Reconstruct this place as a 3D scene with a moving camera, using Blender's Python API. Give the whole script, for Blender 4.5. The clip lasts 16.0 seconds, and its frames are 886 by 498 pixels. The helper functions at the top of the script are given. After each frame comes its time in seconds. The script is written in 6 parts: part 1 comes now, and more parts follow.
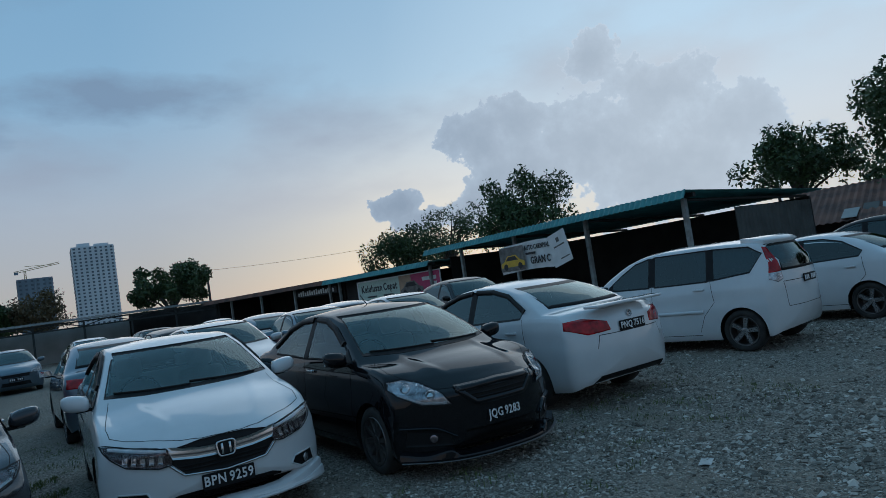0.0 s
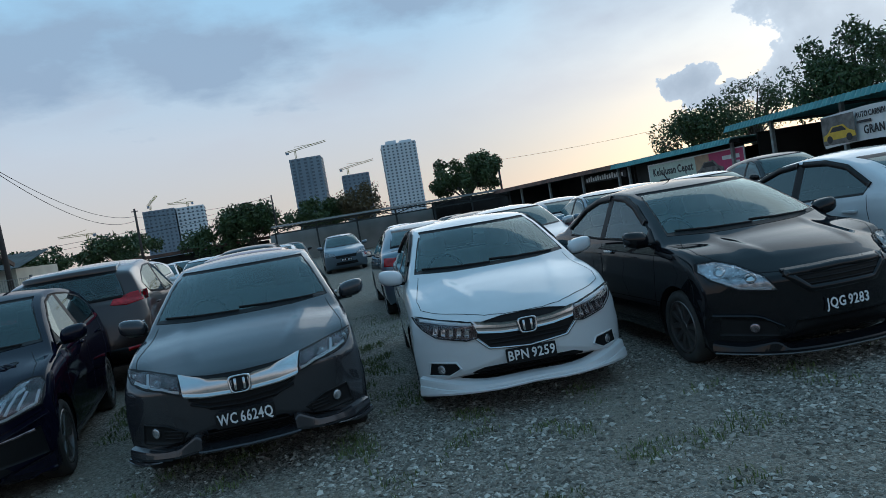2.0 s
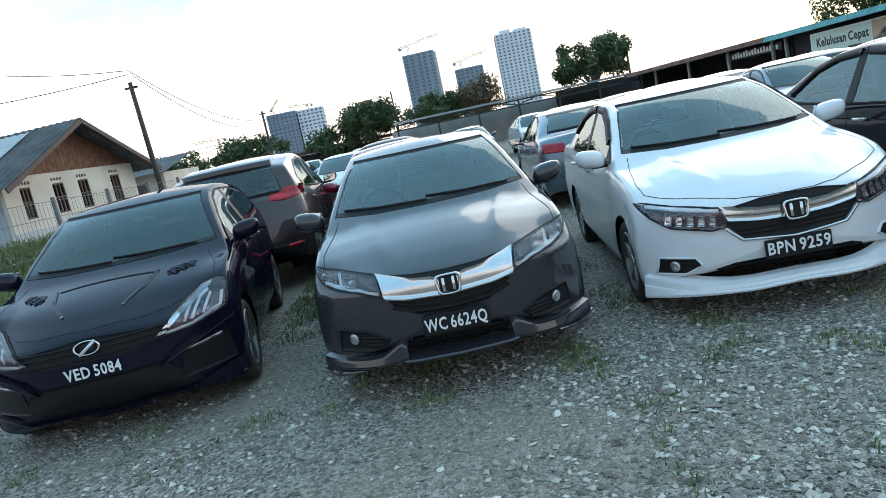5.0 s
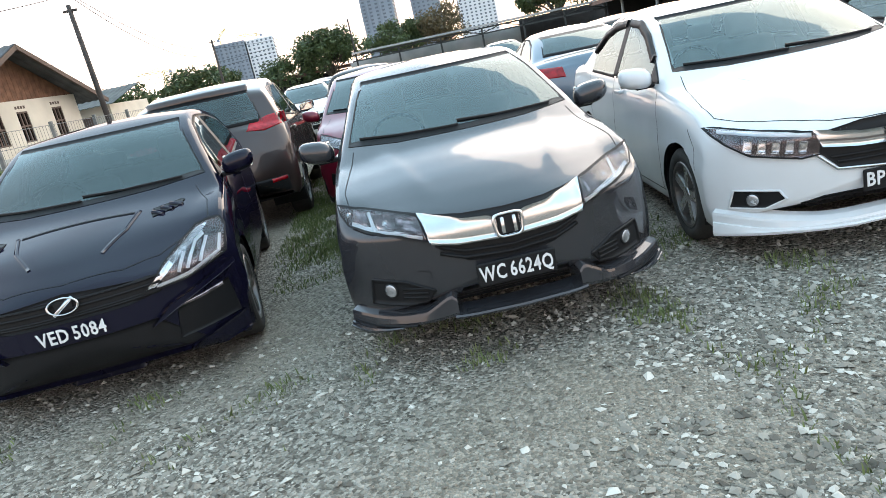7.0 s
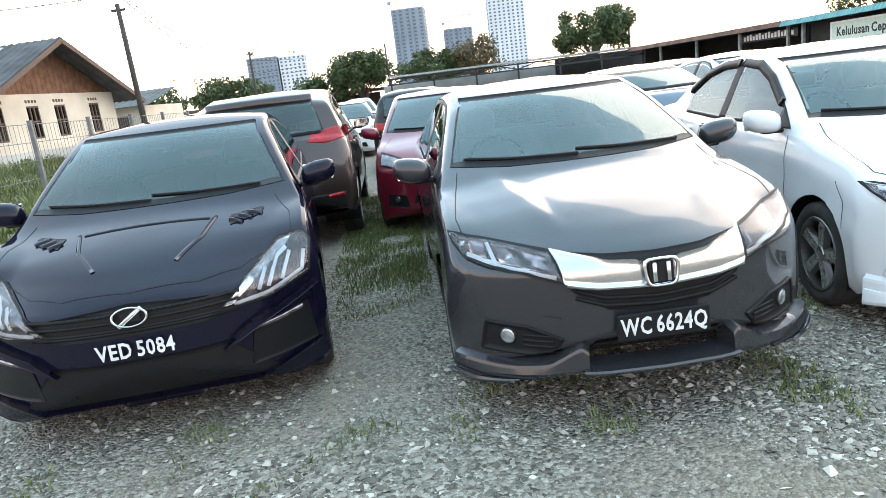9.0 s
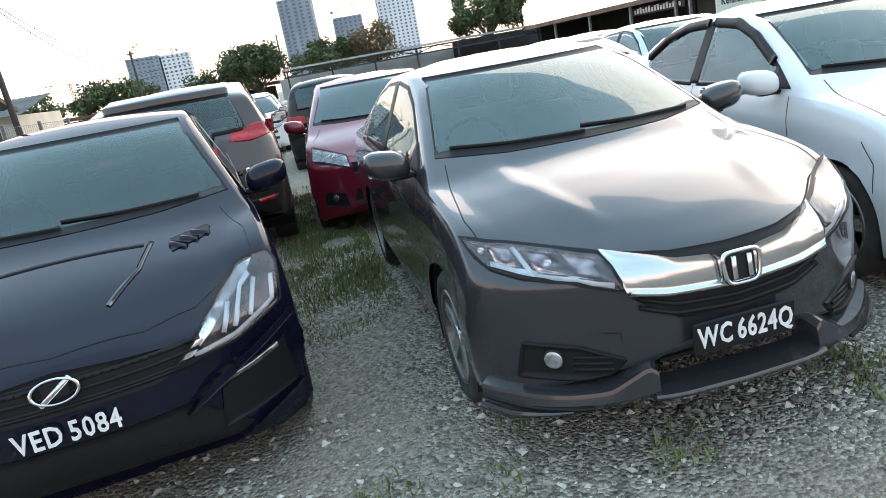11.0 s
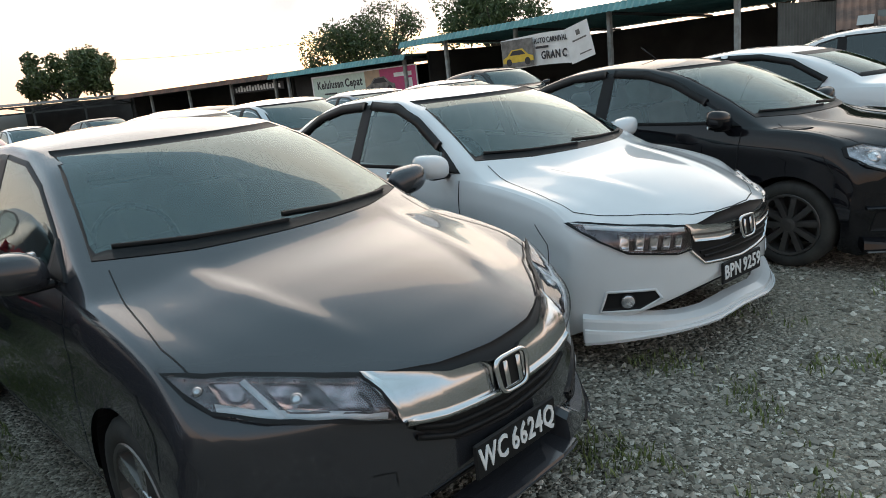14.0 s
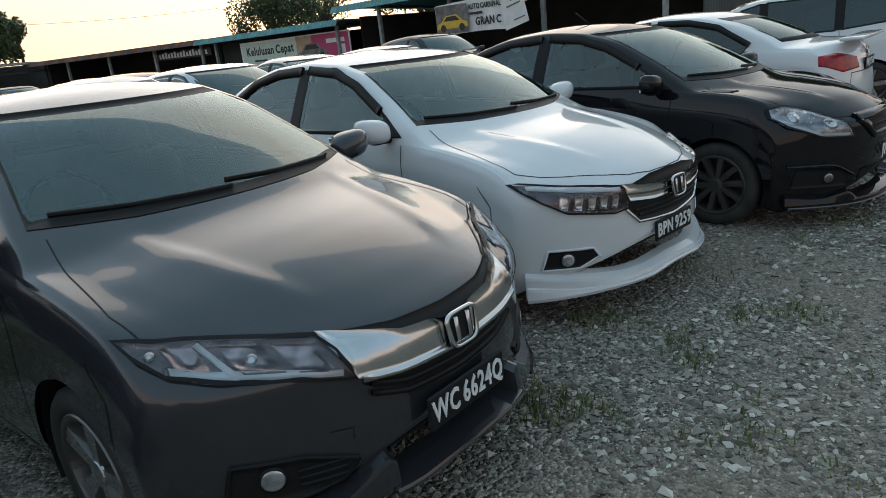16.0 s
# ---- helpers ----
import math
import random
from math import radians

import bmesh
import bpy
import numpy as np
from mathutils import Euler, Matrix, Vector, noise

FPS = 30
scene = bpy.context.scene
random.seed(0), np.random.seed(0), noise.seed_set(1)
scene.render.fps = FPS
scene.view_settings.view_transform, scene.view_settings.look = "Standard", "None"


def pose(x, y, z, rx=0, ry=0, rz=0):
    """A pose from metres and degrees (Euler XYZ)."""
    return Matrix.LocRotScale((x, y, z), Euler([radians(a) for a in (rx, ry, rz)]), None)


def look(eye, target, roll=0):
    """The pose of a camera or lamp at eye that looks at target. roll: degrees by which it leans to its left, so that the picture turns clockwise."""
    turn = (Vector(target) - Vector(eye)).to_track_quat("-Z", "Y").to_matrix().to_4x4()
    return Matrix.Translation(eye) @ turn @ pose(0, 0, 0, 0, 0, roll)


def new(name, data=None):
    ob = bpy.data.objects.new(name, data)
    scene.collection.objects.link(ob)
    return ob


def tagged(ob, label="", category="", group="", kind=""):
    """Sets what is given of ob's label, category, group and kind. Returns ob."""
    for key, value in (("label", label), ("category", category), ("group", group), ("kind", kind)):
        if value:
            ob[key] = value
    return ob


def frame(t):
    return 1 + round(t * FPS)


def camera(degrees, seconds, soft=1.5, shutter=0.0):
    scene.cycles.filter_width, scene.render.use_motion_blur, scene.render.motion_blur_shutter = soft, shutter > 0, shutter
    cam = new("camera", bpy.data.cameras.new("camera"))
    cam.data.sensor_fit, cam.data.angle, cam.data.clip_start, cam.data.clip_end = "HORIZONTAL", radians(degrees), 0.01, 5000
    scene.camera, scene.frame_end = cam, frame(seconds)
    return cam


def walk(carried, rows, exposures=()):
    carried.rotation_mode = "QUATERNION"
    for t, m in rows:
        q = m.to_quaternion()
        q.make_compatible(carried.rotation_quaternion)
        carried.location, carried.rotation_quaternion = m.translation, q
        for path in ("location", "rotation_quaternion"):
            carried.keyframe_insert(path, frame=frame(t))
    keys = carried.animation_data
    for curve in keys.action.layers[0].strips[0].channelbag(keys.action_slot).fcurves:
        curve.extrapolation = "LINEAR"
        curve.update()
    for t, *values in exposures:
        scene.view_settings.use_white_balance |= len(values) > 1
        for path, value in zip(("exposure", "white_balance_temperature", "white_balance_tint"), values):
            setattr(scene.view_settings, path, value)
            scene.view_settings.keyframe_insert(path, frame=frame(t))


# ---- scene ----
cam = camera(65.9, 16.0, soft=0.85)
PATH = [
    (0, (0.455, -5.124, 1.618), (1.645, -3.52, 1.717), -8.4),
    (0.5, (0.451, -5.082, 1.607), (1.483, -3.371, 1.693), -8.5),
    (1, (0.467, -4.966, 1.596), (1.266, -3.134, 1.666), -9.0),
    (1.5, (0.519, -4.828, 1.583), (1.066, -2.905, 1.625), -8.6),
    (2, (0.529, -4.72, 1.539), (0.936, -2.765, 1.444), -9.7),
    (2.5, (0.44, -4.612, 1.542), (0.79, -2.65, 1.369), -11.6),
    (3, (0.359, -4.466, 1.533), (0.66, -2.501, 1.317), -9.9),
    (3.5, (0.292, -4.265, 1.55), (0.387, -2.277, 1.355), -10.9),
    (4, (0.228, -4.113, 1.539), (0.123, -2.139, 1.235), -10.4),
    (4.2, (0.168, -4.054, 1.529), (0.114, -2.079, 1.215), -10.0),
    (6.3, (-0.298, -3.338, 1.464), (-0.23, -1.395, 0.997), -14.0),
    (6.5, (-0.355, -3.294, 1.462), (-0.246, -1.365, 0.946), -13.1),
    (7, (-0.487, -3.095, 1.482), (-0.385, -1.171, 0.946), -12.3),
    (7.5, (-0.573, -2.964, 1.461), (-0.622, -1.046, 0.896), -9.6),
    (8, (-0.714, -2.852, 1.464), (-0.682, -0.924, 0.935), -10.6),
    (8.5, (-0.833, -2.767, 1.486), (-0.718, -0.842, 0.957), -7.3),
    (8.7, (-0.886, -2.702, 1.479), (-0.798, -0.755, 1.035), -7.1),
    (10.8, (-1.327, -2.031, 1.482), (-1.115, -0.115, 0.952), -10.3),
    (11, (-1.307, -1.938, 1.484), (-0.967, -0.037, 0.963), -10.5),
    (11.5, (-1.326, -1.816, 1.493), (-0.819, 0.035, 0.931), -8.7),
    (12, (-1.397, -1.713, 1.492), (-0.763, 0.083, 0.88), -7.6),
    (12.5, (-1.502, -1.601, 1.498), (-0.852, 0.181, 0.865), -9.7),
    (13, (-1.48, -1.455, 1.503), (-0.615, 0.247, 0.908), -8.7),
    (13.5, (-1.435, -1.326, 1.533), (-0.346, 0.284, 1.062), -8.4),
    (14, (-1.422, -1.288, 1.533), (-0.081, 0.117, 1.055), -6.3),
    (14.5, (-1.47, -1.256, 1.549), (0.068, -0.056, 1.108), -6.6),
    (15, (-1.488, -1.262, 1.549), (0.112, -0.139, 1.129), -5.6),
    (15.5, (-1.5, -1.275, 1.543), (0.05, -0.101, 1.076), -5.6),
    (16, (-1.481, -1.293, 1.52), (-0.043, -0.031, 0.936), -6.3),
]
walk(cam, [(t, look(eye, target, roll)) for t, eye, target, roll in PATH],
     [(0, -1.2, 5000, 4), (2, -0.65, 5250, 5), (3, -0.35, 5300, 4), (4.2, 0.15, 5300, 3), (6.3, 1.35, 6850, 18), (7.5, 1.5, 6850, 18), (8.0, 1.7, 6850, 18), (8.5, 1.75, 6850, 18), (11, 1.3, 6700, 18), (12.5, 1.3, 6800, 18), (13.5, 0.7, 7050, 18), (14, 0.35, 7100, 18), (14.8, 0.1, 7900, 18), (15.2, 0.1, 7900, 18), (16, -0.1, 6700, 15)])

# ---- world and light ----
SUN_AZ = 35.0      # degrees east of +y
world = bpy.data.worlds.new("world")
scene.world = world
world.use_nodes = True
wn, wl = world.node_tree.nodes, world.node_tree.links
wn.clear()


def wnode(kind, **kw):
    n = wn.new(kind)
    for k, v in kw.items():
        n.inputs[k].default_value = v
    return n


def wmath(op, a, b=None):
    n = wn.new("ShaderNodeMath")
    n.operation = op
    for i, v in enumerate((a, b)):
        if v is None:
            continue
        if isinstance(v, (int, float)):
            n.inputs[i].default_value = v
        else:
            wl.new(v, n.inputs[i])
    return n.outputs[0]


def wramp(fac, stops):
    n = wn.new("ShaderNodeValToRGB")
    e = n.color_ramp.elements
    while len(e) > 1:
        e.remove(e[-1])
    e[0].position, e[0].color = stops[0][0], (*stops[0][1], 1)
    for p, c in stops[1:]:
        x = e.new(p)
        x.color = (*c, 1)
    wl.new(fac, n.inputs[0])
    return n.outputs[0]


def wmix(fac, a, b):
    n = wn.new("ShaderNodeMix")
    n.data_type = "RGBA"
    if isinstance(fac, (int, float)):
        n.inputs[0].default_value = fac
    else:
        wl.new(fac, n.inputs[0])
    for i, v in ((6, a), (7, b)):
        if isinstance(v, tuple):
            n.inputs[i].default_value = (*v, 1)
        else:
            wl.new(v, n.inputs[i])
    return n.outputs[2]


coord = wn.new("ShaderNodeTexCoord")
sep = wn.new("ShaderNodeSeparateXYZ")
wl.new(coord.outputs["Generated"], sep.inputs[0])
dx, dy, dz = sep.outputs
az = wmath("ARCTAN2", dx, dy)
el = wmath("ARCSINE", dz)
# clear sky: peach above the horizon, pale blue higher up
base = wramp(wmath("MULTIPLY", el, 1.0), [(0.0, (1.0, 0.76, 0.60)), (0.06, (1.0, 0.82, 0.68)), (0.16, (0.95, 0.90, 0.86)), (0.30, (0.66, 0.88, 1.0)), (0.58, (0.50, 0.76, 0.94)), (1.0, (0.42, 0.70, 0.86))])
sky = wn.new("ShaderNodeTexSky")
sky.sky_type, sky.sun_disc = "NISHITA", False
sky.sun_elevation, sky.sun_rotation = radians(7), radians(SUN_AZ)
skyb = wn.new("ShaderNodeVectorMath")
skyb.operation = "SCALE"
skyb.inputs["Scale"].default_value = 0.12
wl.new(sky.outputs[0], skyb.inputs[0])
col = wmix(0.12, base, skyb.outputs[0])
# high streaky cloud over the whole sky
den = wmath("ADD", wmath("MAXIMUM", dz, 0.0), 0.22)
flat = wn.new("ShaderNodeCombineXYZ")
wl.new(wmath("DIVIDE", dx, den), flat.inputs[0])
wl.new(wmath("DIVIDE", dy, den), flat.inputs[1])
n1 = wnode("ShaderNodeTexNoise", Scale=1.25, Detail=8.0, Roughness=0.52)
wl.new(flat.outputs[0], n1.inputs["Vector"])
c1 = wramp(n1.outputs[0], [(0.47, (0, 0, 0)), (0.64, (1, 1, 1))])
cl = wramp(el, [(0.0, (0.98, 0.72, 0.56)), (0.14, (0.86, 0.74, 0.70)), (0.35, (0.52, 0.62, 0.70)), (0.62, (0.40, 0.54, 0.64)), (1.0, (0.34, 0.52, 0.63))])
up = wramp(el, [(0.10, (0, 0, 0)), (0.26, (0.9, 0.9, 0.9))])
col = wmix(wmath("MULTIPLY", c1, up), col, cl)
# a broad soft grey bank on the other side
n3 = wnode("ShaderNodeTexNoise", Scale=3.2, Detail=7.0, Roughness=0.55)
wl.new(flat.outputs[0], n3.inputs["Vector"])
# one towering cumulus, lit from behind at its far edge
n2 = wnode("ShaderNodeTexNoise", Scale=17.0, Detail=10.0, Roughness=0.60)
wl.new(coord.outputs["Generated"], n2.inputs["Vector"])
n4 = wnode("ShaderNodeTexNoise", Scale=44.0, Detail=8.0, Roughness=0.62)
wl.new(coord.outputs["Generated"], n4.inputs["Vector"])
nd = wmath("ADD", wmath("MULTIPLY", wmath("SUBTRACT", n2.outputs[0], 0.5), 1.9), wmath("MULTIPLY", wmath("SUBTRACT", n4.outputs[0], 0.5), 1.3))


def puff(a0, e0, ra, re):
    u = wmath("DIVIDE", wmath("SUBTRACT", az, radians(a0)), radians(ra))
    v = wmath("DIVIDE", wmath("SUBTRACT", el, radians(e0)), radians(re))
    r = wmath("SQRT", wmath("ADD", wmath("MULTIPLY", u, u), wmath("MULTIPLY", v, v)))
    return wmath("SUBTRACT", 1.0, r)


body = None
for a0, e0, ra, re in ((51.0, 16.2, 2.9, 1.9), (55.3, 12.4, 4.2, 3.2), (60.3, 8.8, 4.6, 3.2), (50, 9.6, 6.5, 4.2), (44.6, 12.2, 2.9, 2.7), (41, 11.2, 3.2, 2.8), (44.5, 8.0, 5.5, 4.2), (56, 6.6, 9, 4.4), (33.4, 6.9, 2.4, 1.2), (35.6, 5.7, 3.0, 1.1), (40, 6, 2.4, 1.8)):
    p = puff(a0, e0, ra, re)
    body = p if body is None else wmath("MAXIMUM", body, p)
mask = wramp(wmath("ADD", body, nd), [(0.0, (0, 0, 0)), (0.06, (1, 1, 1))])
inner = wramp(wmath("ADD", body, nd), [(0.0, (0.86, 0.86, 0.87)), (0.12, (0.60, 0.66, 0.72)), (0.5, (0.50, 0.56, 0.63)), (1.0, (0.42, 0.49, 0.57))])
col = wmix(wmath("MULTIPLY", mask, 0.92), col, inner)
soft = wmath("MAXIMUM", wmath("MAXIMUM", puff(-6, 15.8, 13, 5.2), puff(14, 17, 9, 2.6)), puff(-17, 16, 13, 5))
mask2 = wramp(wmath("ADD", soft, wmath("MULTIPLY", wmath("SUBTRACT", n3.outputs[0], 0.5), 2.4)), [(0.05, (0, 0, 0)), (0.7, (0.85, 0.85, 0.85))])
col = wmix(mask2, col, (0.48, 0.55, 0.63))
# glow of the low sun behind the cloud
s = Vector((math.sin(radians(66)) * math.cos(radians(13)), math.cos(radians(66)) * math.cos(radians(13)), math.sin(radians(13))))
dot = wn.new("ShaderNodeVectorMath")
dot.operation = "DOT_PRODUCT"
dot.inputs[1].default_value = s
wl.new(coord.outputs["Generated"], dot.inputs[0])
glow = wramp(dot.outputs["Value"], [(0.62, (0, 0, 0)), (0.85, (0.28, 0.28, 0.28)), (0.985, (1, 1, 1))])
addc = wn.new("ShaderNodeMix")
addc.data_type, addc.blend_type = "RGBA", "ADD"
wl.new(wmath("MULTIPLY", glow, 0.6), addc.inputs[0])
wl.new(col, addc.inputs[6])
addc.inputs[7].default_value = (1.0, 0.80, 0.55, 1)
# the half of the sky away from the sunset is dimmer
away = wn.new("ShaderNodeVectorMath")
away.operation = "DOT_PRODUCT"
away.inputs[1].default_value = (math.sin(radians(30)), math.cos(radians(30)), 0.25)
wl.new(coord.outputs["Generated"], away.inputs[0])
dusk = wramp(wmath("ADD", wmath("MULTIPLY", away.outputs["Value"], 0.5), 0.5), [(0.0, (0.66, 0.67, 0.69)), (0.5, (0.88, 0.89, 0.90)), (0.72, (1, 1, 1))])
dim = wn.new("ShaderNodeMix")
dim.data_type, dim.blend_type = "RGBA", "MULTIPLY"
dim.inputs[0].default_value = 1.0
wl.new(addc.outputs[2], dim.inputs[6])
wl.new(dusk, dim.inputs[7])
bg = wn.new("ShaderNodeBackground")
bg.inputs[1].default_value = 1.15
wl.new(dim.outputs[2], bg.inputs[0])
wo = wn.new("ShaderNodeOutputWorld")
wl.new(bg.outputs[0], wo.inputs[0])

sun = new("sun", bpy.data.lights.new("sun", "SUN"))
sun.data.energy, sun.data.angle, sun.data.color = 0.75, radians(60), (1.0, 0.82, 0.62)
sd = Vector((math.sin(radians(SUN_AZ)), math.cos(radians(SUN_AZ)), math.tan(radians(16))))
sun.matrix_world = look((0, 0, 30), Vector((0, 0, 30)) - sd)


# ---- materials ----
def material(name, color, rough=0.6, metal=0.0, vary=0.15, scale=8.0, bump=0.0, bscale=40.0, coat=0.0, second=None, spec=0.5, rvary=0.08):
    m = bpy.data.materials.new(name)
    m.use_nodes = True
    nt = m.node_tree
    b = nt.nodes["Principled BSDF"]
    b.inputs["Roughness"].default_value, b.inputs["Metallic"].default_value = rough, metal
    b.inputs["Coat Weight"].default_value, b.inputs["Coat Roughness"].default_value = coat, 0.03
    b.inputs["Specular IOR Level"].default_value = spec
    b.inputs["Coat IOR"].default_value = 1.5
    tc = nt.nodes.new("ShaderNodeTexCoord")
    n = nt.nodes.new("ShaderNodeTexNoise")
    n.inputs["Scale"].default_value, n.inputs["Detail"].default_value = scale, 6
    nt.links.new(tc.outputs["Object"], n.inputs["Vector"])
    r = nt.nodes.new("ShaderNodeValToRGB")
    e = r.color_ramp.elements
    second = second or tuple(c * (1 - vary) for c in color)
    e[0].position, e[0].color = 0.35, (*second, 1)
    e[1].position, e[1].color = 0.65, (*color, 1)
    nt.links.new(n.outputs[0], r.inputs[0])
    nt.links.new(r.outputs[0], b.inputs["Base Color"])
    n2 = nt.nodes.new("ShaderNodeTexNoise")
    n2.inputs["Scale"].default_value, n2.inputs["Detail"].default_value = bscale, 4
    nt.links.new(tc.outputs["Object"], n2.inputs["Vector"])
    mr = nt.nodes.new("ShaderNodeMapRange")
    mr.inputs[3].default_value, mr.inputs[4].default_value = max(0.0, rough - rvary), min(1.0, rough + rvary)
    nt.links.new(n2.outputs[0], mr.inputs[0])
    nt.links.new(mr.outputs[0], b.inputs["Roughness"])
    if bump:
        bp = nt.nodes.new("ShaderNodeBump")
        bp.inputs["Strength"].default_value, bp.inputs["Distance"].default_value = bump, 0.02
        nt.links.new(n2.outputs[0], bp.inputs["Height"])
        nt.links.new(bp.outputs[0], b.inputs["Normal"])
    return m


def paint(name, color, metal=0.0, rough=0.30, spec=0.25, coat=1.0):
    return material(name, color, rough, metal, 0.10, 1.7, coat=coat, spec=spec, rvary=0.015, bscale=3.0)


def glass(name, tint, gloss=1.0):
    m = bpy.data.materials.new(name)
    m.use_nodes = True
    nt = m.node_tree
    nt.nodes.clear()
    out = nt.nodes.new("ShaderNodeOutputMaterial")
    tr = nt.nodes.new("ShaderNodeBsdfTransparent")
    tr.inputs[0].default_value = (*tint, 1)
    gl = nt.nodes.new("ShaderNodeBsdfGlossy")
    gl.inputs["Roughness"].default_value = 0.02
    gl.inputs["Color"].default_value = (0.86, 1.0, 1.0, 1) if gloss else (1, 1, 1, 1)
    fr = nt.nodes.new("ShaderNodeFresnel")
    fr.inputs[0].default_value = 1.5 + 0.34 * gloss
    mx = nt.nodes.new("ShaderNodeMixShader")
    nt.links.new(fr.outputs[0], mx.inputs[0])
    nt.links.new(tr.outputs[0], mx.inputs[1])
    nt.links.new(gl.outputs[0], mx.inputs[2])
    nt.links.new(mx.outputs[0], out.inputs[0])
    return m


GREY = paint("grey metallic paint", (0.040, 0.041, 0.047), 0.35, 0.24, coat=0.9)
WHITE = paint("white paint", (0.72, 0.73, 0.74))
BLACK = paint("black paint", (0.007, 0.007, 0.009), 0.0, 0.5, 0.0, 0.8)
NAVY = paint("dark blue-black paint", (0.007, 0.0065, 0.018), 0.0, 0.5, 0.0, 0.65)
BROWN = paint("dark brown metallic paint", (0.045, 0.030, 0.027), 0.4)
RED = paint("dark red paint", (0.19, 0.010, 0.028), 0.2)
SILVER = paint("silver metallic paint", (0.50, 0.51, 0.52), 0.75)
BLUEGREY = paint("blue-grey metallic paint", (0.14, 0.18, 0.22), 0.6)
TRIM = material("black plastic trim", (0.012, 0.012, 0.013), 0.5, spec=0.2, bump=0.05, bscale=300)
RUBBER = material("tyre rubber", (0.022, 0.021, 0.020), 0.85, second=(0.045, 0.042, 0.038), bump=0.1, bscale=120)
LINING = material("cabin lining", (0.045, 0.044, 0.043), 0.9, spec=0.1)
SEAT = material("dark seat fabric", (0.09, 0.086, 0.08), 0.9, bump=0.15, bscale=200)
PALESEAT = material("pale seat cover", (0.34, 0.33, 0.31), 0.8)
DARKRIM = material("dark alloy", (0.17, 0.16, 0.155), 0.35, 0.8)
BRIGHTRIM = material("machined alloy", (0.48, 0.48, 0.49), 0.28, 0.9)
CHROME = material("chrome", (0.62, 0.63, 0.64), 0.19, 1.0, 0.04)
LAMPBACK = material("lamp reflector", (0.70, 0.71, 0.74), 0.25, 0.7, 0.65, 18.0)
LAMPDARK = material("dark lamp housing", (0.17, 0.14, 0.15), 0.25, 0.75, 0.7, 16.0)
LAMPCELL = material("bright lamp cell", (0.82, 0.82, 0.84), 0.18, 0.9, 0.5, 30.0)
LAMPGREY = material("smoky lamp cell", (0.44, 0.37, 0.39), 0.22, 0.85, 0.6, 24.0)
LAMPWHITE = material("white light guide", (0.85, 0.87, 0.90), 0.3)
TAILRED = material("red tail lamp", (0.48, 0.006, 0.014), 0.12, 0.0, 0.6, 14, spec=0.5)
AMBER = material("amber lens", (0.6, 0.2, 0.05), 0.2)
GLASS = glass("tinted glass", (0.66, 0.72, 0.72))
DARKGLASS = glass("dark tinted glass", (0.09, 0.10, 0.10))
NAVYGLASS = glass("deep tinted glass", (0.30, 0.36, 0.38), 0.35)
CLEAR = glass("clear lens", (0.97, 0.97, 0.98), 0.0)
PLATEWHITE = material("white plate lettering", (0.82, 0.82, 0.82), 0.5)
MIRROR = material("mirror glass", (0.85, 0.86, 0.87), 0.02, 1.0, 0.0)


# ---- mesh helpers ----
def part(name, verts, faces, mat, parent, label="", smooth=True, mats=None, idx=None):
    me = bpy.data.meshes.new(name)
    me.from_pydata([tuple(v) for v in verts], [], [tuple(int(i) for i in f) for f in faces])
    for m in (mats or [mat]):
        me.materials.append(m)
    me.polygons.foreach_set("use_smooth", [smooth] * len(me.polygons))
    if idx is not None:
        me.polygons.foreach_set("material_index", [int(i) for i in idx])
    me.update()
    ob = new(name, me)
    if parent is not None:
        ob.parent = parent
    if label:
        ob["label"] = label
    return ob


def bm_part(name, bm, mat, parent, label="", smooth=True):
    me = bpy.data.meshes.new(name)
    bm.to_mesh(me)
    bm.free()
    me.materials.append(mat)
    me.polygons.foreach_set("use_smooth", [smooth] * len(me.polygons))
    ob = new(name, me)
    if parent is not None:
        ob.parent = parent
    if label:
        ob["label"] = label
    return ob


def thing(name, m, label, category, group="", kind=""):
    ob = new(name)
    ob.matrix_world = m
    ob.empty_display_size = 0.2
    return tagged(ob, label, category, group, kind)


def add_box(bm, lo, hi, bevel=0.0, m=None, seg=1):
    """A box between two corners, added to bm."""
    lo, hi = Vector(lo), Vector(hi)
    r = bmesh.ops.create_cube(bm, size=1.0, matrix=Matrix.Translation((lo + hi) / 2) @ Matrix.Diagonal((*(hi - lo), 1)))
    vs = r["verts"]
    if bevel:
        es = list({e for v in vs for e in v.link_edges})
        out = bmesh.ops.bevel(bm, geom=es, offset=bevel, segments=seg, affect="EDGES", profile=0.5)
        vs = list({v for f in out["faces"] for v in f.verts} | {v for v in vs if v.is_valid})
    if m is not None:
        bmesh.ops.transform(bm, matrix=m, verts=vs)


def box(name, lo, hi, mat, parent=None, bevel=0.0, m=None, label="", smooth=False, seg=1):
    bm = bmesh.new()
    add_box(bm, lo, hi, bevel, m, seg)
    return bm_part(name, bm, mat, parent, label, smooth)


def add_tube(bm, a, b, r, n=8, r2=None):
    a, b = Vector(a), Vector(b)
    d = b - a
    m = Matrix.Translation((a + b) / 2) @ d.to_track_quat("Z", "Y").to_matrix().to_4x4()
    bmesh.ops.create_cone(bm, cap_ends=True, segments=n, radius1=r, radius2=r if r2 is None else r2, depth=d.length, matrix=m)


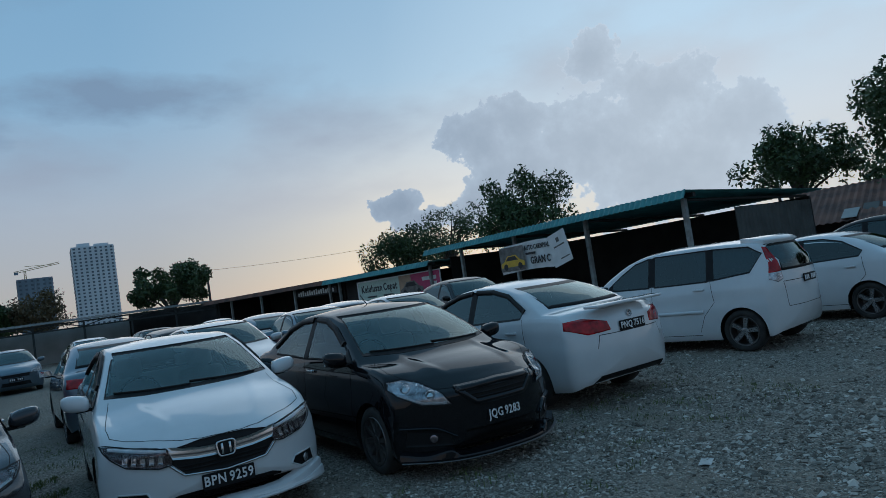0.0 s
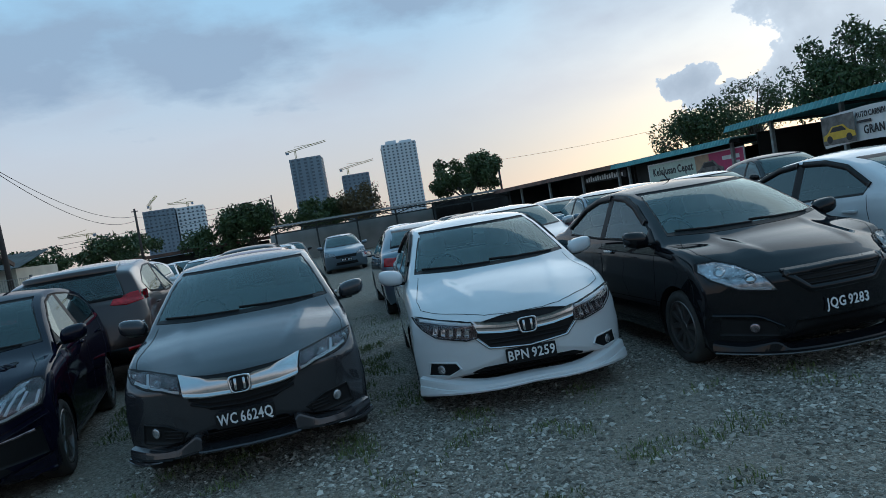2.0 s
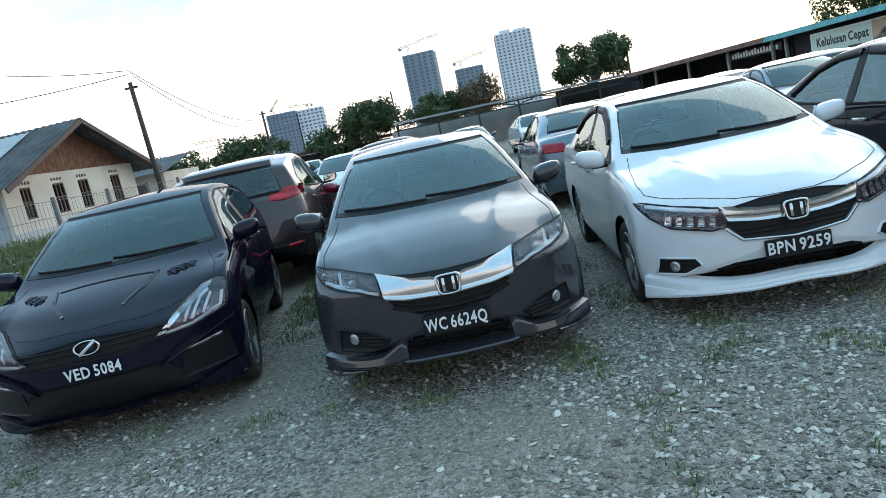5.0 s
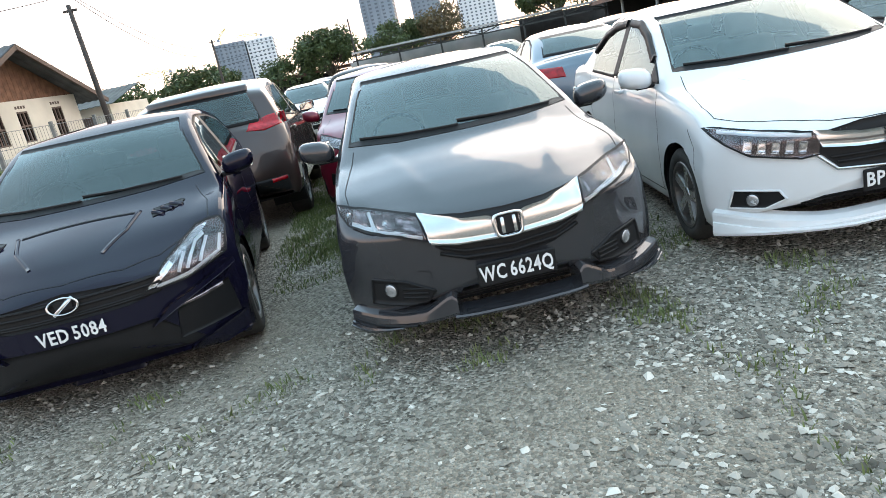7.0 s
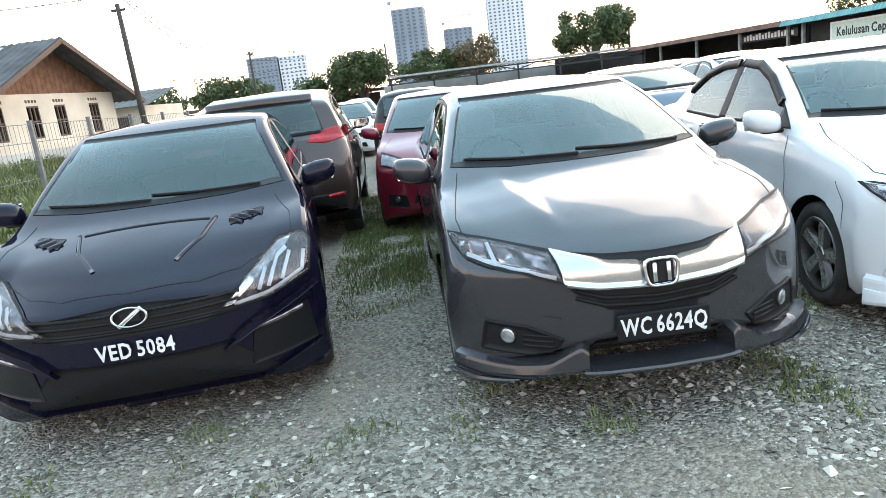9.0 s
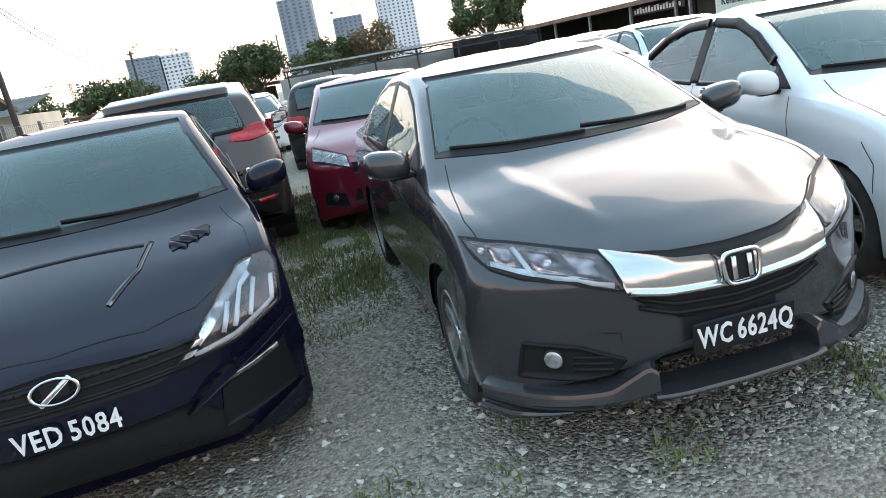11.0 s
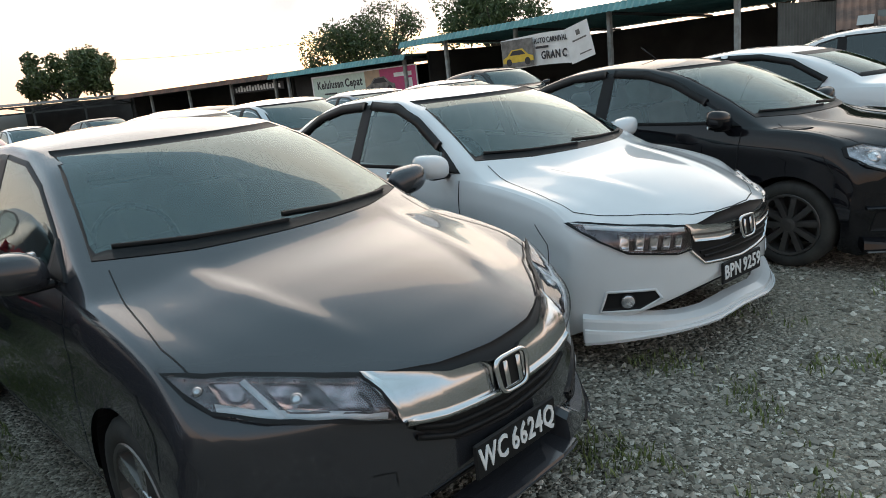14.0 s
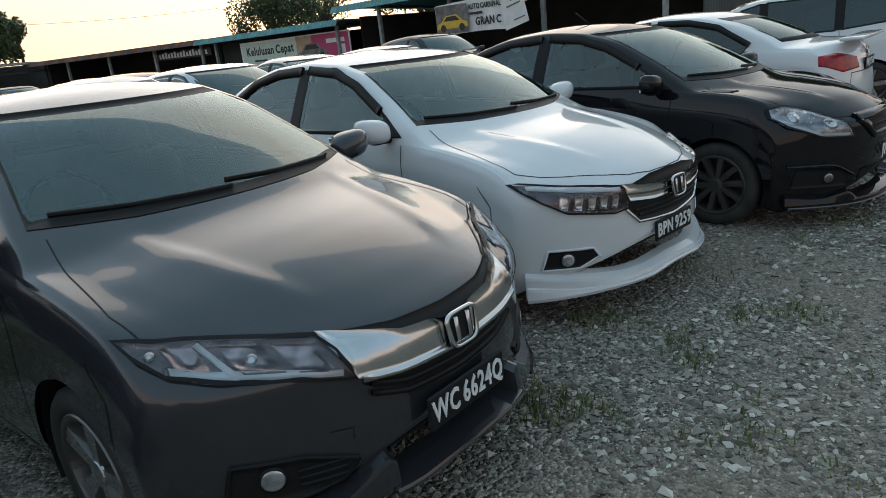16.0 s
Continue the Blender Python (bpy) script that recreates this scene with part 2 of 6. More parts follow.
def curve(pts):
    """A smooth curve without overshoot through (x, y) pairs."""
    p = np.array(pts, float)
    x, y = p[:, 0], p[:, 1]
    h, d = np.diff(x), np.diff(y) / np.diff(x)
    m = np.zeros(len(x))
    m[0], m[-1] = d[0], d[-1]
    for i in range(1, len(x) - 1):
        if d[i - 1] * d[i] > 0:
            w1, w2 = 2 * h[i] + h[i - 1], h[i] + 2 * h[i - 1]
            m[i] = (w1 + w2) / (w1 / d[i - 1] + w2 / d[i])
    q = np.linspace(x[0], x[-1], 500)
    k = np.clip(np.searchsorted(x, q, "right") - 1, 0, len(h) - 1)
    t = (q - x[k]) / h[k]
    v = (2 * t**3 - 3 * t**2 + 1) * y[k] + (t**3 - 2 * t**2 + t) * h[k] * m[k] + (3 * t**2 - 2 * t**3) * y[k + 1] + (t**3 - t**2) * h[k] * m[k + 1]
    return lambda s: np.interp(s, q, v)


def inside(poly, u, v):
    """Which of the points (u, v) lie in the polygon."""
    u, v = np.asarray(u), np.asarray(v)
    r = np.zeros(u.shape, bool)
    for (a, b), (c, d) in zip(poly, poly[1:] + poly[:1]):
        if b != d:
            r ^= ((b > v) != (d > v)) & (u < (c - a) * (v - b) / (d - b) + a)
    return r


# ---- cars ----
# A car stands with the middle of its front at the origin and faces -y; z = 0 is the ground.
class Shell:
    def __init__(self, sp, step):
        self.sp = sp
        L, W = sp["L"], sp["W"]
        top, sh, bot = curve(sp["top"]), curve(sp["shoulder"]), curve(sp["bottom"])
        lf, lr = curve(sp["lean_front"]), curve(sp["lean_rear"])
        mid = sp["mid"]
        ends = [0, 0.012, 0.03, 0.055, 0.085, 0.12]
        ys = np.array(ends + list(np.linspace(0.16, L - 0.16, max(8, int((L - 0.32) / step)))) + [L - e for e in reversed(ends)])
        k1, k2, k3 = (17, 9, 31) if step < 0.06 else (8, 5, 8)
        prof = curve(sp["profile"])
        rows = []
        for y in ys:
            e = max(0.0, 1 - y / 0.14, 1 - (L - y) / 0.14)
            ins = 1 - math.sqrt(max(0.0, 1 - e * e))
            hw = W * (1 - 0.09 * ins)
            zb, zs, zt0 = float(bot(y)) + 0.04 * ins, float(sh(y)) - 0.03 * ins, float(top(y)) - 0.05 * ins
            t = np.linspace(0, 1, k1)
            low = np.stack([hw * prof(t), zb + (zs - zb) * t], 1)
            xs = low[-1, 0]
            bow = sp["bow"] * max(-1.0, min(1.0, (mid - y) / 0.4))
            xc = xs * 0.9
            for _ in range(4):
                ze = max(zs + 0.012, float(top(min(max(y - bow * xc * xc, 0), L))) - 0.05 * ins - sp["crown"])
                xc = xs - 0.02 - sp["tumble"] * (ze - zs)
            p0, p1 = np.array([xs, zs]), np.array([xc, ze])
            xt = np.linspace(1, 0, k3) * xc
            zt = np.array([float(top(min(max(y - bow * x * x, 0), L))) for x in xt]) - 0.05 * ins - sp["crown"] * (xt / xc) ** 2
            zt = np.maximum(zt, ze)
            rg = sp.get('ridge')
            if rg:
                fade = max(0.0, min(1.0, (y - 0.12) / 0.25)) * max(0.0, min(1.0, (rg[2] - y) / 0.12))
                u = (xt - rg[0] - rg[3] * (y - 0.25)) / 0.035
                zt = zt + rg[1] * fade * np.where(u > 0, np.exp(-u * u / 6.0), np.exp(-u * u))
            side = p0 + (p1 - p0) * np.linspace(0, 1, k2 + 1)[1:, None]
            half = np.concatenate([low, side[:-1], np.stack([xt, zt], 1)])
            # round off the corner between side and top
            c = k1 + k2 - 1
            d = min(0.075, 0.5 * np.linalg.norm(p1 - p0))
            for _ in range(2):
                q = half.copy()
                for i in range(c - 2, c + 3):
                    q[i] = 0.25 * half[i - 1] + 0.5 * half[i] + 0.25 * half[i + 1]
                half = q
            rows.append(np.concatenate([half * [-1, 1], half[-2::-1]]))
        R = np.array(rows)
        ny, nk = R.shape[:2]
        P = np.zeros((ny, nk, 3))
        P[..., 0], P[..., 2] = R[..., 0], R[..., 1]
        P[..., 1] = ys[:, None]

        def warp(P):
            x, y, z = P[..., 0].copy(), P[..., 1].copy(), P[..., 2]
            a, b = np.clip(1 - y / sp.get("fdepth", 1.0), 0, 1) ** 2, np.clip(1 - (L - y) / 0.9, 0, 1) ** 2
            bx = (np.abs(x) / W) ** 2.5
            P[..., 1] = y + a * sp["round_front"] * bx - b * sp["round_rear"] * bx + np.clip(1 - y / 0.5, 0, 1) ** 1.4 * lf(z) - np.clip(1 - (L - y) / 0.5, 0, 1) ** 1.4 * lr(z)
            return P

        V, F = [], []
        grid = np.arange(ny * nk).reshape(ny, nk)
        caps = []
        n0 = ny * nk
        for j, flip in ((0, False), (ny - 1, True)):
            o = P[j]
            c = np.array([0, o[0, 1], 0.5 * (o[0, 2] + o[nk // 2, 2])])
            ids = [grid[j]]
            for r in np.linspace(1, 0.06, 11)[1:]:
                caps.append(c + (o - c) * r)
                ids.append(np.arange(n0, n0 + nk))
                n0 += nk
            for a, b in zip(ids, ids[1:]):
                for i in range(nk):
                    k = (i + 1) % nk
                    f = (a[i], a[k], b[k], b[i])
                    F.append(f[::-1] if flip else f)
            F.append(tuple(ids[-1]) if not flip else tuple(ids[-1][::-1]))
        ncap = len(F)
        for j in range(ny - 1):
            for i in range(nk - 1):
                F.append((grid[j, i], grid[j + 1, i], grid[j + 1, i + 1], grid[j, i + 1]))
        allp = np.concatenate([P.reshape(-1, 3)] + caps)
        self.V = warp(allp)
        F = [tuple(f)[::-1] for f in F]
        self.F = F
        self.ncap = ncap
        from mathutils.bvhtree import BVHTree
        self.bvh = BVHTree.FromPolygons([tuple(v) for v in self.V], [tuple(int(i) for i in f) for f in F])
        self.bottom_ids = [(grid[j, 0], grid[j, -1]) for j in range(ny)]

    def cut(self, side_polys, front_polys, rear_polys, arches):
        """Faces of the body with the window openings and the wheel arches taken out."""
        V, L, mid = self.V, self.sp["L"], self.sp["mid"]
        x, y, z = V.T
        hit = []
        for polys, u, v, ok in ((side_polys, y, z, np.abs(x) > 0.42), (front_polys, x, z, y < mid), (rear_polys, x, z, y > mid)):
            for p in polys:
                hit.append(inside(p, u, v) & ok)
        outf = []
        W = self.sp["W"]
        dead = np.zeros(len(V), bool)
        for cy, cz, r in arches:
            near = np.abs(x) > 0.6 * W
            d = np.hypot(y - cy, z - cz)
            dead |= (d < r) & near
        keep, edge = [], set()
        for f in self.F:
            f = list(f)
            if len(f) == 4:
                if any(h[f].all() for h in hit):
                    continue
                n = dead[f].sum()
                if n >= 2:
                    continue
                if n:
                    edge.update(i for i in f if dead[i])
            keep.append(f)
        used = set(i for f in keep for i in f)
        V2 = V.copy()
        gone = [f for f in self.F if len(f) == 4 and dead[list(f)].sum() >= 2]
        rim = set(i for f in gone for i in f) & used
        for i in rim:
            for cy, cz, r in arches:
                d = math.hypot(V2[i, 1] - cy, V2[i, 2] - cz)
                if d < r * 1.35:
                    V2[i, 1], V2[i, 2] = cy + (V2[i, 1] - cy) * r / d, cz + (V2[i, 2] - cz) * r / d
        return V2, keep

    def ray(self, u, v, axis, sgn=1):
        L = self.sp["L"]
        o, d = {"f": ((u, -2, v), (0, 1, 0)), "b": ((u, L + 2, v), (0, -1, 0)), "s": ((sgn * 3, u, v), (-sgn, 0, 0)), "t": ((u, v, 4), (0, 0, -1))}[axis]
        h, n, _, _ = self.bvh.ray_cast(Vector(o), Vector(d))
        up = 0.0
        while h is None and axis in "fb" and v < 0.35 and up < 0.10:
            up += 0.02
            h, n, _, _ = self.bvh.ray_cast(Vector((u, o[1], v + up)), Vector(d))
            if h is not None:
                h.z = v
        if h is None:
            return None, None
        if n.dot(Vector(d)) > 0:
            n = -n
        return h, n


def strip(poly, du, dv, m=0.0):
    us = [p[0] for p in poly]
    lo, hi = min(us), max(us)
    ul = sorted(set([round(q, 4) for q in np.linspace(lo + 1e-4, hi - 1e-4, max(3, int((hi - lo) / du) + 1))] + [round(q, 4) for q in us if lo + 0.004 < q < hi - 0.004] + ([lo + m, hi - m] if m else [])))
    rows = []
    height = max(p[1] for p in poly) - min(p[1] for p in poly)
    nv = max(2, int(height / dv) + 1)
    for u in ul:
        vs = []
        for (a, b), (c, d) in zip(poly, poly[1:] + poly[:1]):
            if (a - u) * (c - u) <= 0 and a != c:
                vs.append(b + (d - b) * (u - a) / (c - a))
        v0, v1 = min(vs), max(vs)
        if m:
            mm = min(m, 0.3 * (v1 - v0) + 1e-5)
            fr = [v0] + list(np.linspace(v0 + mm, v1 - mm, nv)) + [v1]
        else:
            fr = list(np.linspace(v0, v1, nv + 1))
        rows.append([(u, v) for v in fr])
    flags = [[(m > 0 and (i == 0 or j == 0 or j == len(rows[0]) - 2 or i == len(ul) - 2 or ul[i] < lo + m - 1e-4 or ul[i + 1] > hi - m + 1e-4)) for j in range(len(rows[0]) - 1)] for i in range(len(ul) - 1)]
    return rows, flags


def first_hit(sh, rows, axis, sgn, ylim):
    for r in rows:
        for u, v in r:
            h, n = sh.ray(u, v, axis, sgn)
            if h is not None and (not ylim or ylim[0] < h.y < ylim[1]):
                return h, n
    return None


def patch(sh, car, name, poly, axis, mat, off=0.004, sgn=1, m=0.0, mat2=None, du=0.03, dv=0.03, label="", depth=0.012, mirror=False, ylim=None):
    """A panel that follows the car's skin inside an outline given in the front, rear, side or top view."""
    if mirror:
        poly = [(-u, v) for u, v in poly]
    rows, flags = strip(poly, du, dv, m)
    nr, nc = len(rows), len(rows[0])
    V, N, last = [], [], None
    for r in rows:
        for u, v in r:
            h, n = sh.ray(u, v, axis, sgn)
            if h is None or (ylim and not ylim[0] < h.y < ylim[1]):
                if last is None:
                    last = first_hit(sh, rows, axis, sgn, ylim)
                if last is None:
                    return None
                h, n = last[0].copy(), last[1]
                if axis in "fb":
                    h.x, h.z = u, v
                elif axis == "s":
                    h.y, h.z = u, v
                else:
                    h.x, h.y = u, v
            last = (h, n)
            V.append(h + n * off)
            N.append(n)
    F, idx = [], []
    flip = (axis == "b") or (axis == "s" and sgn > 0) or axis == "t"
    for i in range(nr - 1):
        for j in range(nc - 1):
            f = (i * nc + j, (i + 1) * nc + j, (i + 1) * nc + j + 1, i * nc + j + 1)
            F.append(f if not flip or axis == "t" else f[::-1])
            idx.append(1 if flags[i][j] else 0)
    if axis == "s":
        F = [f[::-1] for f in F]
    ring = [i * nc for i in range(nr)] + [(nr - 1) * nc + j for j in range(1, nc)] + [i * nc + nc - 1 for i in range(nr - 2, -1, -1)] + [j for j in range(nc - 2, 0, -1)]
    b0 = len(V)
    V += [V[i] - N[i] * (off + depth) for i in ring]
    for k in range(len(ring)):
        a, b = k, (k + 1) % len(ring)
        F.append((ring[a], ring[b], b0 + b, b0 + a))
        idx.append(1 if m else 0)
    return part(name, V, F, mat, car, label, mats=[mat, mat2 or mat], idx=idx)


def seam(sh, car, name, pts, axis, mat, width=0.006, off=0.0015, sgn=1, closed=False, label="", thick=0.0):
    """A thin strip along a line on the skin: panel gaps, mouldings, bars."""
    pts = pts + pts[:1] if closed else pts
    q = []
    for (a, b), (c, d) in zip(pts, pts[1:]):
        n = max(1, int(math.hypot(c - a, d - b) / 0.03))
        q += [(a + (c - a) * i / n, b + (d - b) * i / n) for i in range(n)]
    q.append(pts[-1])
    V, F, run = [], [], []
    for i, (u, v) in enumerate(q):
        a, b = q[max(0, i - 1)], q[min(len(q) - 1, i + 1)]
        l = math.hypot(b[0] - a[0], b[1] - a[1]) or 1
        nx, ny = -(b[1] - a[1]) / l * width / 2, (b[0] - a[0]) / l * width / 2
        h1, n1 = sh.ray(u + nx, v + ny, axis, sgn)
        h2, n2 = sh.ray(u - nx, v - ny, axis, sgn)
        if h1 is None or h2 is None:
            continue
        V += [h1 + n1 * off, h2 + n2 * off]
        if thick:
            V += [h2 - n2 * 0.004, h1 - n1 * 0.004]
    s = 4 if thick else 2
    for i in range(len(V) // s - 1):
        a, b = i * s, (i + 1) * s
        F.append((a, a + 1, b + 1, b))
        if thick:
            F += [(a + 1, a + 2, b + 2, b + 1), (a + 3, a, b, b + 3)]
    if thick and V:
        F += [(0, 1, 2, 3), tuple(len(V) - 1 - i for i in range(4))]
    return part(name, V, F, mat, car, label) if F else None


def kit(sh, car, name, xs, top, low, proud, mat, zref=0.42, label="", depth=0.07):
    """A bumper lip swept round the nose: top and low are lines of (x, z)."""
    tz, lz = curve(top), curve(low)
    V, F = [], []
    for x in xs:
        h, n = sh.ray(x, zref, "f")
        if h is None:
            continue
        d = Vector((n.x, n.y, 0)).normalized()
        z1, z0 = float(tz(abs(x))), float(lz(abs(x)))
        r = min(0.014, 0.3 * (z1 - z0))
        for o, z in ((-depth, z1 + 0.012), (-0.016, z1 + 0.004), (proud - 0.004, z1 - r), (proud, z1 - 2 * r), (proud + 0.006, z0 + 1.5 * r), (proud, z0 + 0.3 * r), (proud - 0.018, z0), (-depth, z0 + 0.004)):
            q = h + d * o
            V.append((q.x, q.y, z))
    k = 8
    n = len(V) // k
    for i in range(n - 1):
        for j in range(k):
            a, b = i * k + j, i * k + (j + 1) % k
            F.append((a, b, b + k, a + k))
    F += [tuple(range(k))[::-1], tuple((n - 1) * k + j for j in range(k))]
    if xs[-1] > xs[0]:
        F = [f[::-1] for f in F]
    return part(name, V, F, mat, car, label, smooth=False)


def lathe(profile, n, axis_x=True):
    V, F = [], []
    for k in range(n):
        a = 2 * math.pi * k / n
        for x, r in profile:
            V.append((x, r * math.cos(a), r * math.sin(a)))
    m = len(profile)
    for k in range(n):
        for i in range(m - 1):
            a, b = k * m, ((k + 1) % n) * m
            F.append((a + i, b + i, b + i + 1, a + i + 1))
    return V, F


WHEELS = {}


def wheel_meshes(r, width, style):
    """Tyre and rim for a wheel whose outer face looks to -x."""
    key = (r, width, style)
    if key in WHEELS:
        return WHEELS[key]
    rr, w = r * 0.70, width / 2
    n = 40
    V, F = lathe([(w, rr), (w, r * 0.92), (w * 0.8, r * 0.985), (0, r), (-w * 0.8, r * 0.985), (-w, r * 0.92), (-w * 1.03, r * 0.82), (-w * 0.92, rr), (-w * 0.5, rr * 0.97)], n)
    t = bpy.data.meshes.new("wheel")
    t.from_pydata(V, [], F)
    t.materials.append(RUBBER)
    t.polygons.foreach_set("use_smooth", [True] * len(F))
    bm = bmesh.new()
    V, F = lathe([(-w * 0.93, rr * 1.02), (-w * 0.99, rr * 1.0), (-w * 0.95, rr * 0.93), (-w * 0.2, rr * 0.88), (w * 0.6, rr * 0.86), (w * 0.6, 0.02)], n)
    bv = [bm.verts.new(v) for v in V]
    for f in F:
        bm.faces.new([bv[i] for i in f])
    for f in bm.faces:
        f.material_index = 0
    count, sw, pair = {"ten": (10, 0.020, 0), "twin": (6, 0.017, 0.17), "five": (5, 0.034, 0.0), "cover": (8, 0.03, 0.0), "blade": (5, 0.022, 0.16)}[style]
    for k in range(count):
        for off in ((-pair, pair) if pair else (0,)):
            a = 2 * math.pi * k / count + off * 0.55
            s = sw * r / 0.3
            m = Matrix.Rotation(a, 4, "X")
            b0 = len(bm.verts)
            pts = [(-w * 0.78, -s * 0.8, rr * 0.10), (-w * 0.78, s * 0.8, rr * 0.10), (-w * 0.88, s, rr * 0.95), (-w * 0.88, -s, rr * 0.95),
                   (-w * 0.45, -s * 1.2, rr * 0.10), (-w * 0.45, s * 1.2, rr * 0.10), (-w * 0.5, s * 1.3, rr * 0.95), (-w * 0.5, -s * 1.3, rr * 0.95)]
            vs = [bm.verts.new(m @ Vector(p)) for p in pts]
            for f, mi in (((0, 1, 2, 3), 1), ((1, 5, 6, 2), 0), ((4, 0, 3, 7), 0), ((0, 4, 5, 1), 0)):
                bm.faces.new([vs[i] for i in f]).material_index = mi
    V, F = lathe([(-w * 0.72, rr * 0.24), (-w * 0.84, rr * 0.22), (-w * 0.88, rr * 0.12), (-w * 0.88, 0.001)], 20)
    bv = [bm.verts.new(v) for v in V]
    for f in F:
        bm.faces.new([bv[i] for i in f]).material_index = 1
    bmesh.ops.recalc_face_normals(bm, faces=bm.faces)
    rim = bpy.data.meshes.new("rim")
    bm.to_mesh(rim)
    bm.free()
    rim.materials.append(DARKRIM)
    rim.materials.append({"ten": DARKRIM, "twin": DARKRIM, "five": BRIGHTRIM, "cover": BRIGHTRIM, "blade": BRIGHTRIM}[style])
    WHEELS[key] = (t, rim)
    return WHEELS[key]


def lettering(text, car, size, m, mat, label="", depth=0.002, width=0.0, bold=0.03):
    """Raised flat lettering as a mesh, centred at m."""
    c = bpy.data.curves.new("lettering", "FONT")
    c.body, c.size, c.align_x, c.align_y, c.extrude = text, size, "CENTER", "CENTER", depth
    c.offset, c.space_word, c.space_character = size * bold, 0.5, 1.10
    c.resolution_u = 2
    tmp = bpy.data.objects.new("tmp", c)
    me = bpy.data.meshes.new_from_object(tmp)
    me.name = "lettering"
    bpy.data.objects.remove(tmp)
    me.materials.clear()
    me.materials.append(mat)
    ob = new("lettering", me)
    us = [v.co.x for v in me.vertices]
    ob.matrix_basis = m @ Matrix.Diagonal((width / (max(us) - min(us)) if width else 0.88, 1, 1, 1))
    if car is not None:
        ob.parent = car
    if label:
        ob["label"] = label
    return ob


PROFILE = [(0, 0.93), (0.06, 0.965), (0.3, 0.995), (0.55, 1.0), (0.72, 0.985), (0.80, 0.985), (1, 0.945)]


def spec(**kw):
    d = dict(W=0.848, bottom=[(0, 0.125), (0.5, 0.15), (1.2, 0.18), (3.5, 0.19), (4.6, 0.24)], lean_front=[(0.1, 0.05), (0.3, 0.01), (0.5, 0.0), (0.68, 0.005), (0.75, 0.03), (0.82, 0.10), (1.5, 0.16)],
             lean_rear=[(0.1, 0.10), (0.35, 0.02), (0.6, 0.0), (0.85, 0.03), (1.1, 0.10), (1.5, 0.25), (1.8, 0.32)], profile=PROFILE, bow=0.26, crown=0.045, tumble=0.40,
             round_front=0.42, round_rear=0.26, wr=0.305, arch=0.345, ww=0.19)
    d.update(kw)
    return d


CITY = spec(L=4.44, mid=2.4, wheels=(0.87, 3.47),
            bottom=[(0, 0.235), (0.2, 0.20), (0.4, 0.165), (1.2, 0.18), (3.5, 0.19), (4.6, 0.24)], bonnet=[(0.674, 1.15), (0.71, 0.95), (0.748, 0.62), (0.735, 0.48), (0.56, 0.30), (0.40, 0.165), (0.29, 0.09), (0.15, 0.045), (0, 0.035)],
            ridge=(0.335, 0.010, 1.05, 0.2), top=[(0, 0.765), (0.08, 0.805), (0.30, 0.87), (0.60, 0.94), (0.90, 1.0), (1.0, 1.045), (1.4, 1.25), (1.75, 1.40), (2.1, 1.475), (2.5, 1.495), (2.9, 1.48), (3.3, 1.39), (3.7, 1.22), (3.92, 1.13), (4.2, 1.115), (4.38, 1.09), (4.44, 1.03)],
            shoulder=[(0, 0.68), (0.25, 0.785), (0.5, 0.85), (0.8, 0.905), (1.1, 0.945), (2, 0.975), (3, 1.005), (3.7, 1.04), (4.2, 1.03), (4.44, 0.95)],
            side=[[(1.30, 1.005), (1.52, 1.15), (1.80, 1.30), (2.05, 1.385), (2.36, 1.415), (2.38, 1.0)], [(2.46, 1.0), (2.44, 1.415), (2.75, 1.405), (3.05, 1.345), (3.30, 1.22), (3.26, 1.03)]],
            ws=[(-0.70, 1.055), (-0.60, 1.30), (-0.54, 1.415), (0.54, 1.415), (0.60, 1.30), (0.70, 1.055), (0.4, 1.04), (-0.4, 1.04)],
            rw=[(-0.62, 1.13), (-0.50, 1.40), (0.50, 1.40), (0.62, 1.13)])
HATCH = spec(L=3.9, W=0.868, mid=2.1, wheels=(0.78, 3.28), round_front=0.46,
             top=[(0, 0.75), (0.10, 0.81), (0.30, 0.885), (0.55, 0.95), (0.80, 1.01), (0.9, 1.05), (1.3, 1.27), (1.65, 1.43), (2.0, 1.505), (2.5, 1.525), (3.0, 1.505), (3.5, 1.44), (3.72, 1.37), (3.9, 1.20)],
             shoulder=[(0, 0.65), (0.25, 0.785), (0.5, 0.875), (0.8, 0.935), (1.1, 0.97), (2, 1.01), (3, 1.06), (3.6, 1.08), (3.9, 0.96)],
             side=[[(1.22, 1.03), (1.55, 1.25), (1.85, 1.39), (2.1, 1.435), (2.22, 1.44), (2.24, 1.03)], [(2.32, 1.035), (2.30, 1.44), (2.75, 1.425), (3.2, 1.36), (3.36, 1.26), (3.26, 1.085)]],
             ws=[(-0.72, 1.065), (-0.60, 1.34), (-0.56, 1.445), (0.56, 1.445), (0.60, 1.34), (0.72, 1.065), (0.4, 1.05), (-0.4, 1.05)],
             rw=[(-0.60, 1.10), (-0.54, 1.40), (0.54, 1.40), (0.60, 1.10)])
